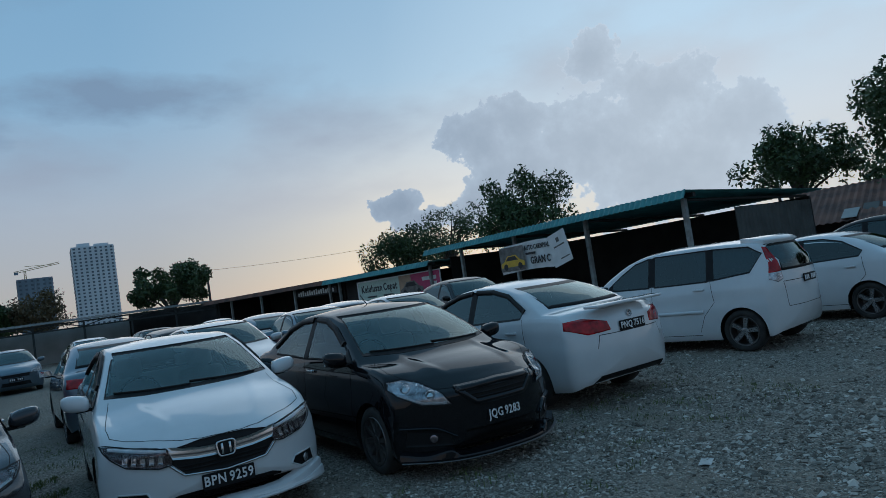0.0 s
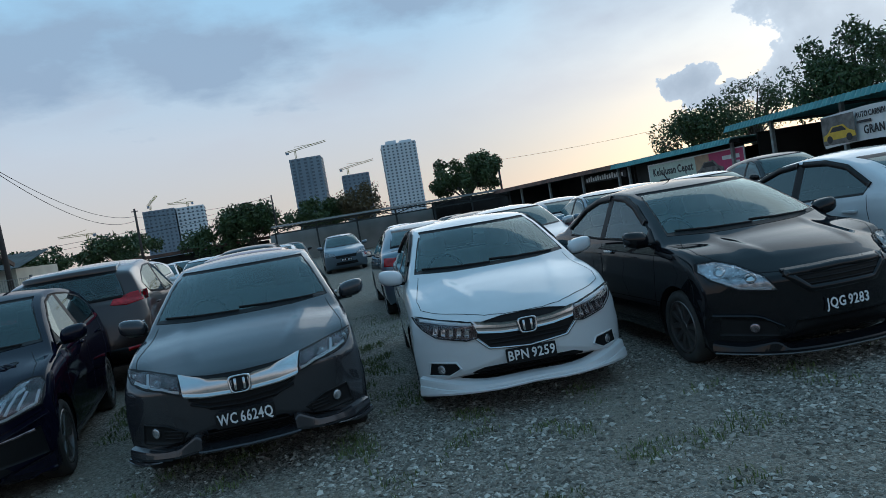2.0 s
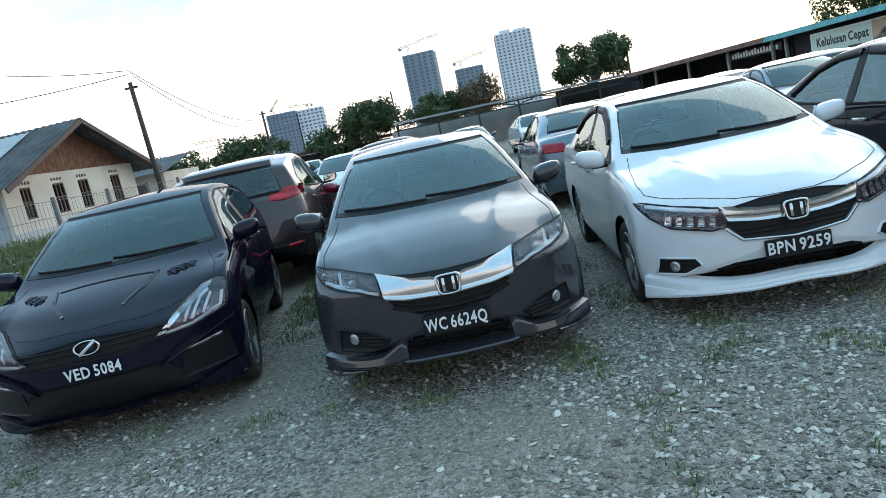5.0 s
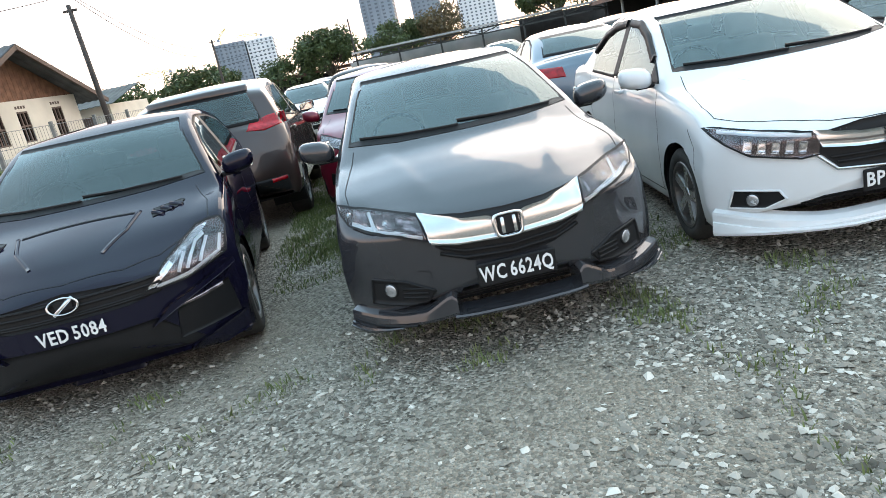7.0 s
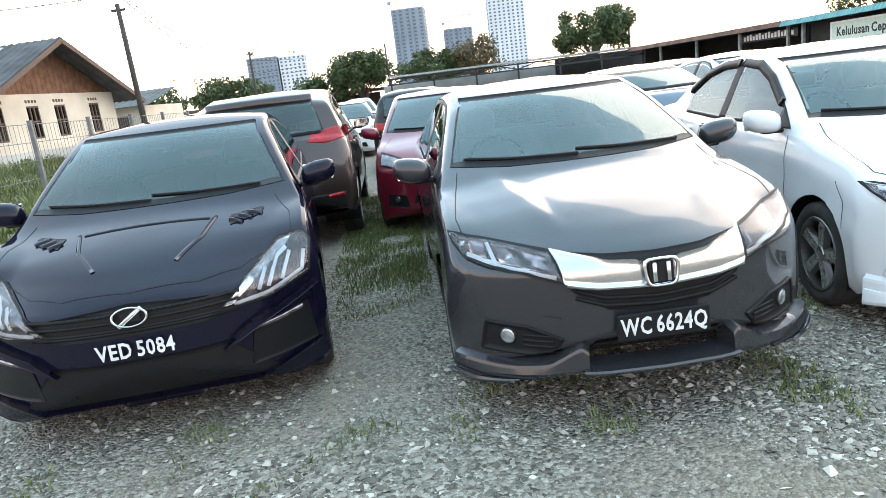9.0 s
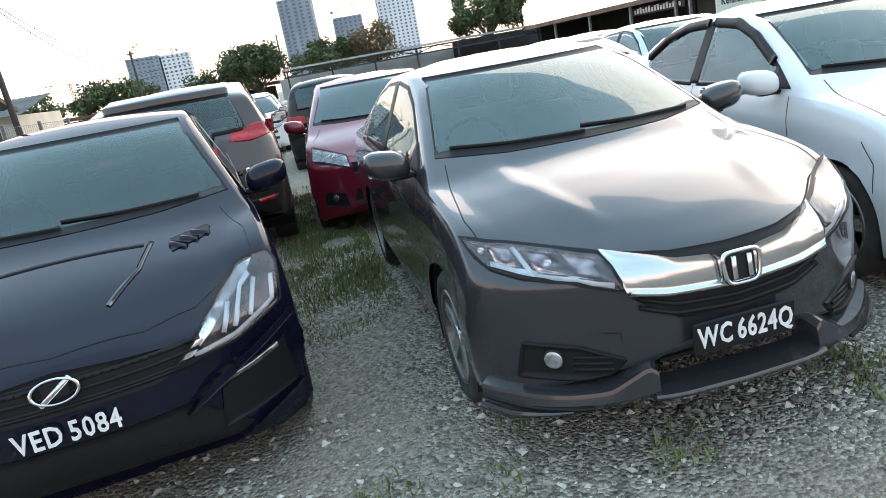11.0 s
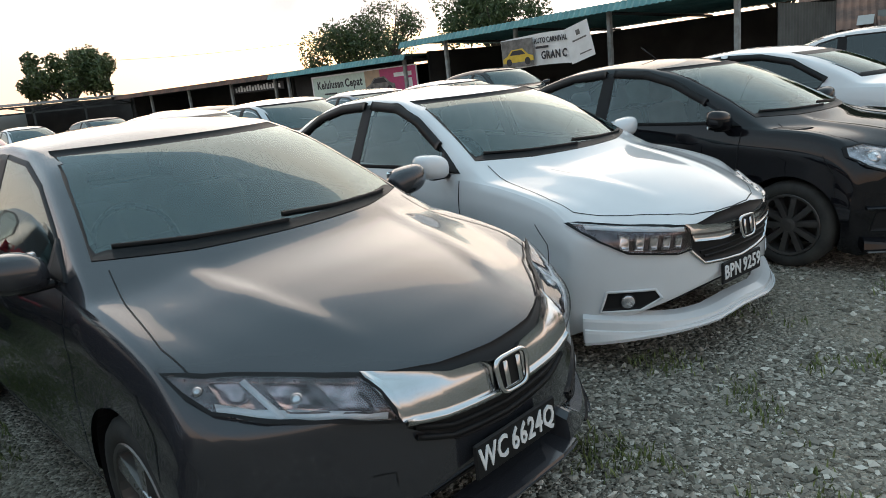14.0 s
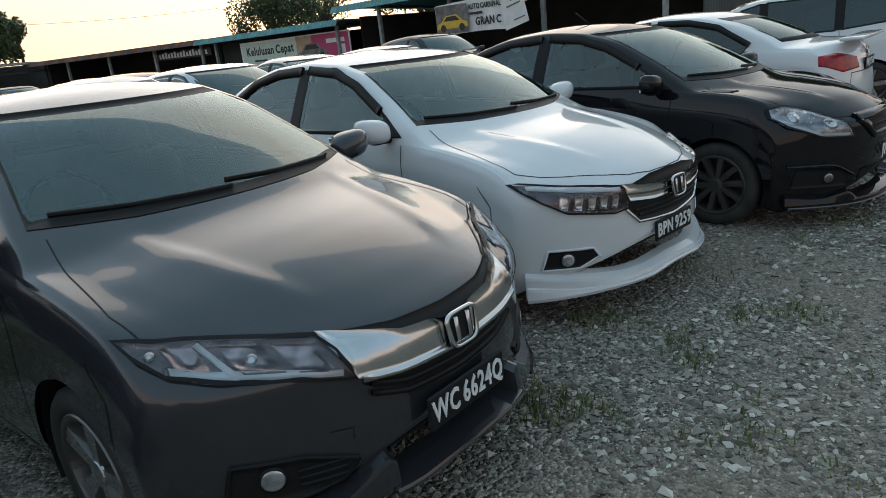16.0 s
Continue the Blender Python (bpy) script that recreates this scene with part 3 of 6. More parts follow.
SEDAN = spec(L=4.42, mid=2.4, wheels=(0.88, 3.48), round_front=0.46,
             bonnet=[(0.66, 1.02), (0.72, 0.86), (0.74, 0.62), (0.64, 0.42), (0.50, 0.20), (0.40, 0.13), (0.2, 0.075), (0, 0.055)],
             ridge=(0.36, 0.012, 1.0, 0.1), top=[(0, 0.76), (0.10, 0.825), (0.30, 0.885), (0.60, 0.945), (0.82, 0.985), (0.92, 1.025), (1.35, 1.245), (1.74, 1.412), (2.12, 1.488), (2.5, 1.51), (2.9, 1.49), (3.3, 1.40), (3.7, 1.24), (3.95, 1.13), (4.2, 1.115), (4.36, 1.09), (4.42, 1.03)],
             shoulder=[(0, 0.62), (0.25, 0.78), (0.5, 0.88), (0.8, 0.935), (1.1, 0.96), (2, 0.985), (3, 1.01), (3.7, 1.05), (4.2, 1.03), (4.42, 0.95)],
             side=[[(1.24, 1.0), (1.52, 1.17), (1.82, 1.32), (2.08, 1.40), (2.38, 1.43), (2.40, 1.01)], [(2.48, 1.01), (2.46, 1.43), (2.8, 1.415), (3.12, 1.34), (3.46, 1.15), (3.40, 1.05)]],
             ws=[(-0.70, 1.04), (-0.60, 1.32), (-0.54, 1.43), (0.54, 1.43), (0.60, 1.32), (0.70, 1.04), (0.4, 1.022), (-0.4, 1.022)],
             rw=[(-0.62, 1.14), (-0.50, 1.42), (0.50, 1.42), (0.62, 1.14)])
MPV = spec(L=4.25, W=0.85, mid=2.2, wheels=(0.80, 3.55), tumble=0.30,
           top=[(0, 0.76), (0.10, 0.84), (0.30, 0.93), (0.55, 1.0), (0.80, 1.06), (0.9, 1.10), (1.3, 1.34), (1.65, 1.51), (2.0, 1.59), (2.5, 1.62), (3.2, 1.615), (3.9, 1.57), (4.12, 1.52), (4.25, 1.34)],
           shoulder=[(0, 0.64), (0.25, 0.80), (0.5, 0.90), (0.8, 0.955), (1.1, 0.985), (2, 1.0), (3, 1.02), (4.0, 1.04), (4.25, 0.96)],
           side=[[(1.25, 1.05), (1.60, 1.31), (1.85, 1.46), (2.1, 1.52), (2.12, 1.04)], [(2.20, 1.04), (2.18, 1.53), (3.08, 1.53), (3.10, 1.05)], [(3.18, 1.06), (3.16, 1.53), (3.72, 1.50), (3.92, 1.38), (3.74, 1.12)]],
           ws=[(-0.72, 1.11), (-0.62, 1.42), (-0.58, 1.53), (0.58, 1.53), (0.62, 1.42), (0.72, 1.11), (0.4, 1.095), (-0.4, 1.095)],
           rw=[(-0.60, 1.10), (-0.56, 1.50), (0.56, 1.50), (0.60, 1.10)], lean_rear=[(0.1, 0.10), (0.35, 0.02), (0.6, 0.0), (0.85, 0.0), (1.1, 0.03), (1.5, 0.14), (1.8, 0.2)])
SUV = spec(L=4.55, W=0.92, mid=2.4, wheels=(0.90, 3.60), wr=0.35, arch=0.40, ww=0.22, tumble=0.36,
           bottom=[(0, 0.34), (0.5, 0.28), (3.8, 0.28), (4.6, 0.36)],
           top=[(0, 0.86), (0.10, 0.94), (0.30, 1.02), (0.70, 1.09), (1.15, 1.15), (1.25, 1.19), (1.6, 1.40), (1.95, 1.58), (2.3, 1.67), (2.8, 1.71), (3.4, 1.68), (4.05, 1.60), (4.28, 1.54), (4.55, 1.20)],
           shoulder=[(0, 0.76), (0.25, 0.90), (0.5, 1.0), (0.8, 1.05), (1.1, 1.07), (2, 1.10), (3, 1.15), (4.0, 1.19), (4.55, 1.05)],
           side=[[(1.55, 1.14), (1.85, 1.36), (2.15, 1.53), (2.4, 1.59), (2.52, 1.60), (2.54, 1.13)], [(2.62, 1.14), (2.60, 1.60), (3.1, 1.58), (3.5, 1.50), (3.85, 1.35), (3.70, 1.20)]],
           ws=[(-0.76, 1.20), (-0.64, 1.50), (-0.58, 1.62), (0.58, 1.62), (0.64, 1.50), (0.76, 1.20), (0.4, 1.185), (-0.4, 1.185)],
           rw=[(-0.66, 1.20), (-0.56, 1.56), (0.56, 1.56), (0.66, 1.20)])


def rounded(bm, lo, hi, r, m=None):
    add_box(bm, lo, hi, r, m, 3)


def disc(sh, car, name, x, z, r, mat, axis="f", off=0.006, dome=0.012, label="", sgn=1, rz=1.0):
    """A round domed cap set on the skin."""
    h, n = sh.ray(x, z, axis, sgn)
    if h is None:
        return None
    q = n.to_track_quat("Z", "Y").to_matrix().to_4x4()
    V, F, k = [], [], 20
    prof = [(r, -0.02), (r, 0.0), (r * 0.9, dome * 0.5), (r * 0.6, dome * 0.85), (r * 0.25, dome), (0.0008, dome)]
    m = Matrix.Translation(h + n * off) @ q
    for i in range(k):
        a = 2 * math.pi * i / k
        V += [m @ Vector((p * math.cos(a), p * math.sin(a) * rz, d)) for p, d in prof]
    c = len(prof)
    for i in range(k):
        a, b = i * c, ((i + 1) % k) * c
        F += [(a + j, b + j, b + j + 1, a + j + 1) for j in range(c - 1)]
    return part(name, V, F, mat, car, label)


def ring_badge(sh, car, z, w, hgt, axis="f", off=0.012, square=0.0, mat=None):
    """A bright badge: a frame round a dark field with two upright bars."""
    h, n = sh.ray(0, z, axis)
    d = Vector((0, -1, 0.12)).normalized() if axis == "f" else Vector((0, 1, 0.1)).normalized()
    m = Matrix.Translation(h + d * off) @ d.to_track_quat("Z", "Y").to_matrix().to_4x4()
    bm = bmesh.new()
    k, tube = 28, 0.008
    ringv = []
    for i in range(k):
        a = 2 * math.pi * i / k
        e = 2.0 / (2.0 + square * 4)
        cx = math.copysign(abs(math.cos(a)) ** e, math.cos(a)) * w / 2
        cy = math.copysign(abs(math.sin(a)) ** e, math.sin(a)) * hgt / 2
        if square:
            cx *= 1 + 0.10 * cy / (hgt / 2)
        row = []
        for j in range(6):
            b = 2 * math.pi * j / 6
            s = 1 + (tube * math.cos(b)) / (w / 2)
            row.append(bm.verts.new(m @ Vector((cx * s, cy * s, tube * math.sin(b)))))
        ringv.append(row)
    for i in range(k):
        for j in range(6):
            bm.faces.new((ringv[i][j], ringv[(i + 1) % k][j], ringv[(i + 1) % k][(j + 1) % 6], ringv[i][(j + 1) % 6]))
    if square:
        for s in (-1, 1):
            add_box(bm, (s * w * 0.22 - w * 0.07, -hgt * 0.36, -0.004), (s * w * 0.22 + w * 0.07, hgt * 0.36, 0.006), 0.003, m)
    else:
        add_box(bm, (-w * 0.45, -hgt * 0.12, -0.003), (w * 0.45, hgt * 0.10, 0.003), 0.003, m @ pose(0, 0, 0, 0, 0, 35))
    ob = bm_part("badge", bm, mat or CHROME, car, "chrome badge")
    q = 0.40 if square else 0.30
    box("badge_field", (-w * q, -hgt * q, -0.012), (w * q, hgt * q, -0.003), TRIM, ob, 0.004, m)
    return ob


def plate(sh, car, z, text, axis="f", w=0.44, hgt=0.115, off=0.012, size=0.102, tilt=0.0, bare=False, x=0.0):
    h, n = sh.ray(x, z, axis)
    d = Vector((0, -1, 0)) if axis == "f" else Vector((0, 1, 0))
    d.rotate(Euler((radians(tilt), 0, 0)))
    m = Matrix.Translation(h + d * off) @ Matrix.LocRotScale(None, Euler((radians(90 + tilt), 0, 0 if axis == "f" else math.pi)), None)
    p = None
    if not bare:
        p = box("number_plate", (-w / 2, -hgt / 2, -0.012), (w / 2, hgt / 2, 0.002), TRIM, car, 0.006, m, "black number plate with white characters")
    if text:
        lettering(text, p or car, size, m @ pose(0, 0, 0.004), PLATEWHITE, "raised white characters", width=w * 0.93, bold=0.018)
    else:
        for i in range(7):
            if i == 3:
                continue
            u = (i - 3) * w * 0.13
            box("character", (u - 0.018, -0.032, 0.0), (u + 0.018, 0.032, 0.006), PLATEWHITE, p or car, 0, m)
    return p


def build_car(sp, m, mat, label, name="car", category="car", step=0.035, rim="ten", glass_mat=None, seats=SEAT, roof_mat=None, visors=False, handles=None, hero=True):
    car = thing(name, m, label, category, "parked cars")
    sh = Shell(sp, step)
    L, W = sp["L"], sp["W"]
    wr, gm = sp["wr"], glass_mat or GLASS
    arches = [(y, wr, sp["arch"]) for y in sp["wheels"]]
    V, F = sh.cut(sp["side"], [sp["ws"]], [sp["rw"]], arches)
    part("body", V, F, mat, car)
    # dark lining a little inside the skin
    me = car.children[0].data
    N = np.array([tuple(v.normal) for v in me.vertices])
    part("lining", V - N * 0.03, [f[::-1] for f in F], LINING, car, "dark cabin lining")
    # underside
    ids = sh.bottom_ids
    Vb = [sh.V[a] for a, b in ids] + [sh.V[b] for a, b in ids]
    Vb = [np.array([v[0] * 0.96, v[1], v[2] + 0.02]) for v in Vb]
    k = len(ids)
    part("underside", Vb, [(i, i + 1, k + i + 1, k + i) for i in range(k - 1)], TRIM, car, smooth=False)
    # glass with a black border
    for sgn in (-1, 1):
        for p in sp["side"]:
            patch(sh, car, "side_window", p, "s", gm, 0.003, sgn, 0.022, TRIM, 0.06, 0.08, depth=0.02)
    patch(sh, car, "windscreen", sp["ws"], "f", gm, 0.003, 1, 0.026, TRIM, 0.06, 0.05, depth=0.02, ylim=(0.5, sp["mid"]))
    patch(sh, car, "rear_window", sp["rw"], "b", gm, 0.003, 1, 0.035, TRIM, 0.06, 0.05, depth=0.02, ylim=(sp["mid"], L))
    # wheels and arch liners
    t, r = wheel_meshes(wr, sp["ww"], rim)
    for y in sp["wheels"]:
        for sgn in (-1, 1):
            w = new("wheel", t)
            w.parent = car
            x = W - sp["ww"] / 2 - 0.02
            w.matrix_basis = pose(sgn * x, y, wr, 12 + 31 * (y > 2) + 17 * (sgn > 0), 0, 0) @ (pose(0, 0, 0) if sgn < 0 else pose(0, 0, 0, 0, 0, 180))
            q = new("rim", r)
            q.parent = w
            nseg = 20
            Vl, Fl = [], []
            for i in range(nseg + 1):
                a = math.pi * (-0.12 + 1.24 * i / nseg)
                for xx in (W * 0.975, W * 0.55):
                    Vl.append((sgn * xx, y + sp["arch"] * 1.0 * math.cos(a), wr + sp["arch"] * math.sin(a)))
            Vl += [(sgn * W * 0.55, y, wr)]
            for i in range(nseg):
                Fl.append((2 * i, 2 * i + 1, 2 * i + 3, 2 * i + 2))
                Fl.append((2 * i + 1, len(Vl) - 1, 2 * i + 3))
            part("wheel_arch", Vl, Fl, TRIM, car, smooth=False)
    # mirrors
    y0, z0 = sp["side"][0][0]
    for sgn in (-1, 1):
        h, n = sh.ray(y0 + 0.10, z0 - 0.02, "s", sgn)
        if h is None:
            continue
        bm = bmesh.new()
        bmesh.ops.create_uvsphere(bm, u_segments=16, v_segments=10, radius=1.0)
        for v in bm.verts:
            x, y, z = v.co
            s = 0.85 if y > 0 else 1.0
            e = lambda q: math.copysign(abs(q) ** 0.72, q)
            v.co = (e(x) * 0.112, max(e(y) * 0.085, -0.09) if y < 0 else min(e(y) * 0.085, 0.03), e(z) * 0.072 + 0.02 * x * sgn)
        bmesh.ops.transform(bm, verts=bm.verts, matrix=Matrix.Translation((h.x + sgn * 0.125, h.y - 0.015, z0 + 0.045)))
        mi = bm_part("wing_mirror", bm, roof_mat or mat, car)
        bm = bmesh.new()
        add_box(bm, (h.x + sgn * 0.125 - 0.095, h.y + 0.008, z0 - 0.01), (h.x + sgn * 0.125 + 0.095, h.y + 0.018, z0 + 0.10), 0.008)
        bm_part("mirror_glass", bm, MIRROR, mi, smooth=False)
        bm = bmesh.new()
        add_box(bm, (min(h.x, h.x + sgn * 0.13), h.y - 0.05, z0 - 0.035), (max(h.x, h.x + sgn * 0.13), h.y + 0.02, z0 - 0.005), 0.01)
        bm_part("mirror_foot", bm, TRIM, mi, smooth=False)
    # panel gaps, sills and door handles
    a, b = sp["side"][0], sp["side"][1]
    ya, yb, yc = sp["wheels"][0] + sp["arch"] + 0.02, b[0][0] - 0.04, b[-1][0] + 0.02
    zb = 0.27 if sp is not SUV else 0.40
    for sgn in (-1, 1):
        seam(sh, car, "door_gap", [(ya + 0.03, zb), (ya, 0.6), (a[0][0] - 0.03, z0 - 0.05)], "s", TRIM, 0.007, sgn=sgn)
        seam(sh, car, "door_gap", [(yb, zb), (yb, z0)], "s", TRIM, 0.007, sgn=sgn)
        seam(sh, car, "door_gap", [(yc - 0.22, zb + 0.05), (yc - 0.12, 0.55), (yc + 0.06, 0.75), (yc + 0.02, b[-1][1])], "s", TRIM, 0.007, sgn=sgn)
        seam(sh, car, "sill_line", [(ya, zb), (yc - 0.2, zb)], "s", TRIM, 0.008, sgn=sgn)
        for yh in (yb - 0.22, yc - 0.16):
            h, n = sh.ray(yh, z0 - 0.10, "s", sgn)
            if h is None:
                continue
            bm = bmesh.new()
            rounded(bm, (h.x + sgn * 0.012, yh - 0.085, z0 - 0.115), (h.x + sgn * 0.034, yh + 0.085, z0 - 0.085), 0.008)
            for q in (-0.07, 0.07):
                add_box(bm, (min(h.x, h.x + sgn * 0.02), yh + q - 0.015, z0 - 0.112), (max(h.x, h.x + sgn * 0.02), yh + q + 0.015, z0 - 0.088))
            bm_part("door_handle", bm, handles or mat, car)
        for p, q in zip(sp["side"], sp["side"][1:]):
            u0, u1 = p[-1][0] - 0.02, q[0][0] + 0.02
            zt = min(max(v for _, v in p), max(v for _, v in q)) - 0.004
            patch(sh, car, "pillar_trim", [(u0, z0 + 0.01), (u0 - 0.01, zt), (u1 - 0.01, zt), (u1, z0 + 0.01)], "s", TRIM, 0.005, sgn)
        if visors:
            for p in sp["side"][:2]:
                top = sorted([q for q in p if q[1] > z0 + 0.06])
                seam(sh, car, "window_visor", [(u, v - 0.012) for u, v in top], "s", TRIM, 0.05, 0.022, sgn, thick=0.01, label="smoked window visor")
    if hero:
        for sgn in (-1, 1):
            patch(sh, car, "mirror_sail", [(y0 - 0.02, z0 - 0.012), (y0 + 0.175, z0 - 0.012), (y0 + 0.175, z0 + 0.118)], "s", TRIM, 0.008, sgn)
            yf = sp['wheels'][0] - sp['arch']
            seam(sh, car, "bumper_gap", [(0.66, sp['shoulder'][2][1] - 0.09), (yf + 0.05, 0.66), (yf + 0.04, 0.52)], "s", TRIM, 0.006, sgn=sgn)
    wy = sp["side"][0][0][0] - 0.33
    if hero:
        bg = sp.get("bonnet", [(0.66, wy + 0.10), (0.735, wy - 0.15), (0.74, 0.52), (0.62, 0.40), (0.48, 0.22), (0.30, 0.11), (0, 0.07)])
        seam(sh, car, "bonnet_gap", [(-u, v) for u, v in bg] + bg[-2::-1], "t", TRIM, 0.005)
        # wipers lying on the foot of the windscreen
        for x0, x1 in ((-0.62, -0.02), (-0.02, 0.58)):
            c = sp["ws"][0][1]
            seam(sh, car, "wiper", [(x0, c + 0.030), (x0 + 0.25, c + 0.016), (x1, c + 0.008)], "f", TRIM, 0.0045, 0.014, thick=0.006)
    # cabin
    ys = a[0][0]
    bm = bmesh.new()
    rounded(bm, (-0.70, ys - 0.12, z0 - 0.32), (0.70, ys + 0.32, z0 - 0.04), 0.06)
    bm_part("dashboard", bm, LINING, car)
    bm = bmesh.new()
    for x in (-0.36, 0.36):
        rounded(bm, (x - 0.25, ys + 0.62, 0.30), (x + 0.25, ys + 1.10, 0.56), 0.07)
        rounded(bm, (x - 0.24, -0.08, 0.0), (x + 0.24, 0.08, 0.62), 0.07, pose(0, ys + 1.14, 0.50, -14))
        rounded(bm, (x - 0.13, -0.05, 0.64), (x + 0.13, 0.06, 0.84), 0.045, pose(0, ys + 1.14, 0.50, -14))
    bm_part("front_seats", bm, seats, car)
    bm = bmesh.new()
    rounded(bm, (-0.62, ys + 1.55, 0.30), (0.62, ys + 2.0, 0.58), 0.07)
    rounded(bm, (-0.62, -0.08, 0.0), (0.62, 0.08, 0.60), 0.07, pose(0, ys + 2.05, 0.52, -18))
    for x in (-0.36, 0.36):
        rounded(bm, (x - 0.12, -0.05, 0.62), (x + 0.12, 0.05, 0.76), 0.04, pose(0, ys + 2.05, 0.52, -18))
    bm_part("rear_seat", bm, seats, car)
    bm = bmesh.new()
    mm = pose(-0.36, ys + 0.42, z0 - 0.02, 68)
    for i in range(24):
        a1, a2 = 2 * math.pi * i / 24, 2 * math.pi * (i + 1) / 24
        add_tube(bm, mm @ Vector((0.18 * math.cos(a1), 0.18 * math.sin(a1), 0)), mm @ Vector((0.18 * math.cos(a2), 0.18 * math.sin(a2), 0)), 0.014, 6)
    add_box(bm, (-0.17, -0.03, -0.02), (0.17, 0.03, 0.01), 0.01, mm)
    add_box(bm, (-0.03, -0.17, -0.02), (0.03, 0.0, 0.01), 0.01, mm)
    bm_part("steering_wheel", bm, TRIM, car)
    return car, sh


def lamp(sh, car, poly, back, guides=(), bowls=(), name="headlamp", axis="f", sides=(False, True), bmat=None, cells=(), cellmat=None):
    """A lamp unit: housing, light guides and bowls under a clear lens."""
    for mir in sides:
        h = patch(sh, car, name, poly, axis, back, 0.003, mirror=mir, du=0.025, dv=0.02)
        if h is None:
            continue
        for g in guides:
            q = [(-u, v) for u, v in g] if mir else g
            s = seam(sh, car, "light_guide", q, axis, LAMPWHITE, 0.017, 0.008, thick=0.01)
            if s:
                s.parent = h
        for c in cells:
            q = patch(sh, car, "lamp_cell", c, axis, cellmat or LAMPCELL, 0.008, mirror=mir, du=0.03, dv=0.03)
            if q:
                q.parent = h
        for u, v, r in bowls:
            d = disc(sh, car, "reflector_bowl", -u if mir else u, v, r, bmat or CHROME, axis, 0.003, 0.012)
            if d:
                d.parent = h
        if name == "tail_lamp":
            continue
        e = seam(sh, car, "lamp_edge", [(-u, v) for u, v in poly] if mir else poly, axis, TRIM, 0.009, 0.018, closed=True)
        if e:
            e.parent = h
        lens = patch(sh, car, "lens", poly, axis, CLEAR, 0.016, mirror=mir, du=0.025, dv=0.02)
        if lens:
            lens.parent = h


def fog(sh, car, pocket, x, z, r=0.036, mat=None):
    for mir in (False, True):
        p = patch(sh, car, "fog_lamp", pocket, "f", TRIM, 0.004, mirror=mir)
        s = -1 if mir else 1
        a = disc(sh, car, "bezel", s * x, z, r * 1.2, TRIM, "f", 0.010, 0.004)
        b = disc(sh, car, "lamp_glass", s * x, z, r, mat or LAMPGREY, "f", 0.012, 0.005, "round clear fog lamp")
        for q in (a, b):
            if q and p:
                q.parent = p


def mesh_lines(sh, car, poly, mat, pitch=0.035):
    """Slats across a grille opening."""
    rows, _ = strip([(v, u) for u, v in poly], pitch, 5.0)
    for r in rows[1:-1]:
        u0, u1 = r[0][1], r[-1][1]
        if u1 - u0 > 0.05:
            seam(sh, car, "slat", [(u0 + 0.01, r[0][0]), (u1 - 0.01, r[0][0])], "f", mat, 0.012, 0.011, thick=0.008)


def tails(sh, car, poly, z_plate, text="", label=""):
    lamp(sh, car, poly, TAILRED, name="tail_lamp", axis="b")
    plate(sh, car, z_plate, text, "b")


def plain_front(sh, car, sp, text=""):
    """Lamps, grille and plate for a car seen far off from the front."""
    z = sp["shoulder"][0][1]
    lamp(sh, car, [(0.42, z + 0.02), (0.44, z + 0.12), (0.76, z + 0.22), (0.78, z + 0.10)], LAMPBACK)
    patch(sh, car, "grille", [(-0.40, z - 0.05), (-0.42, z + 0.06), (0.42, z + 0.06), (0.40, z - 0.05)], "f", TRIM)
    patch(sh, car, "lower_grille", [(-0.45, z - 0.32), (-0.40, z - 0.20), (0.40, z - 0.20), (0.45, z - 0.32)], "f", TRIM)
    plate(sh, car, z - 0.12, text)


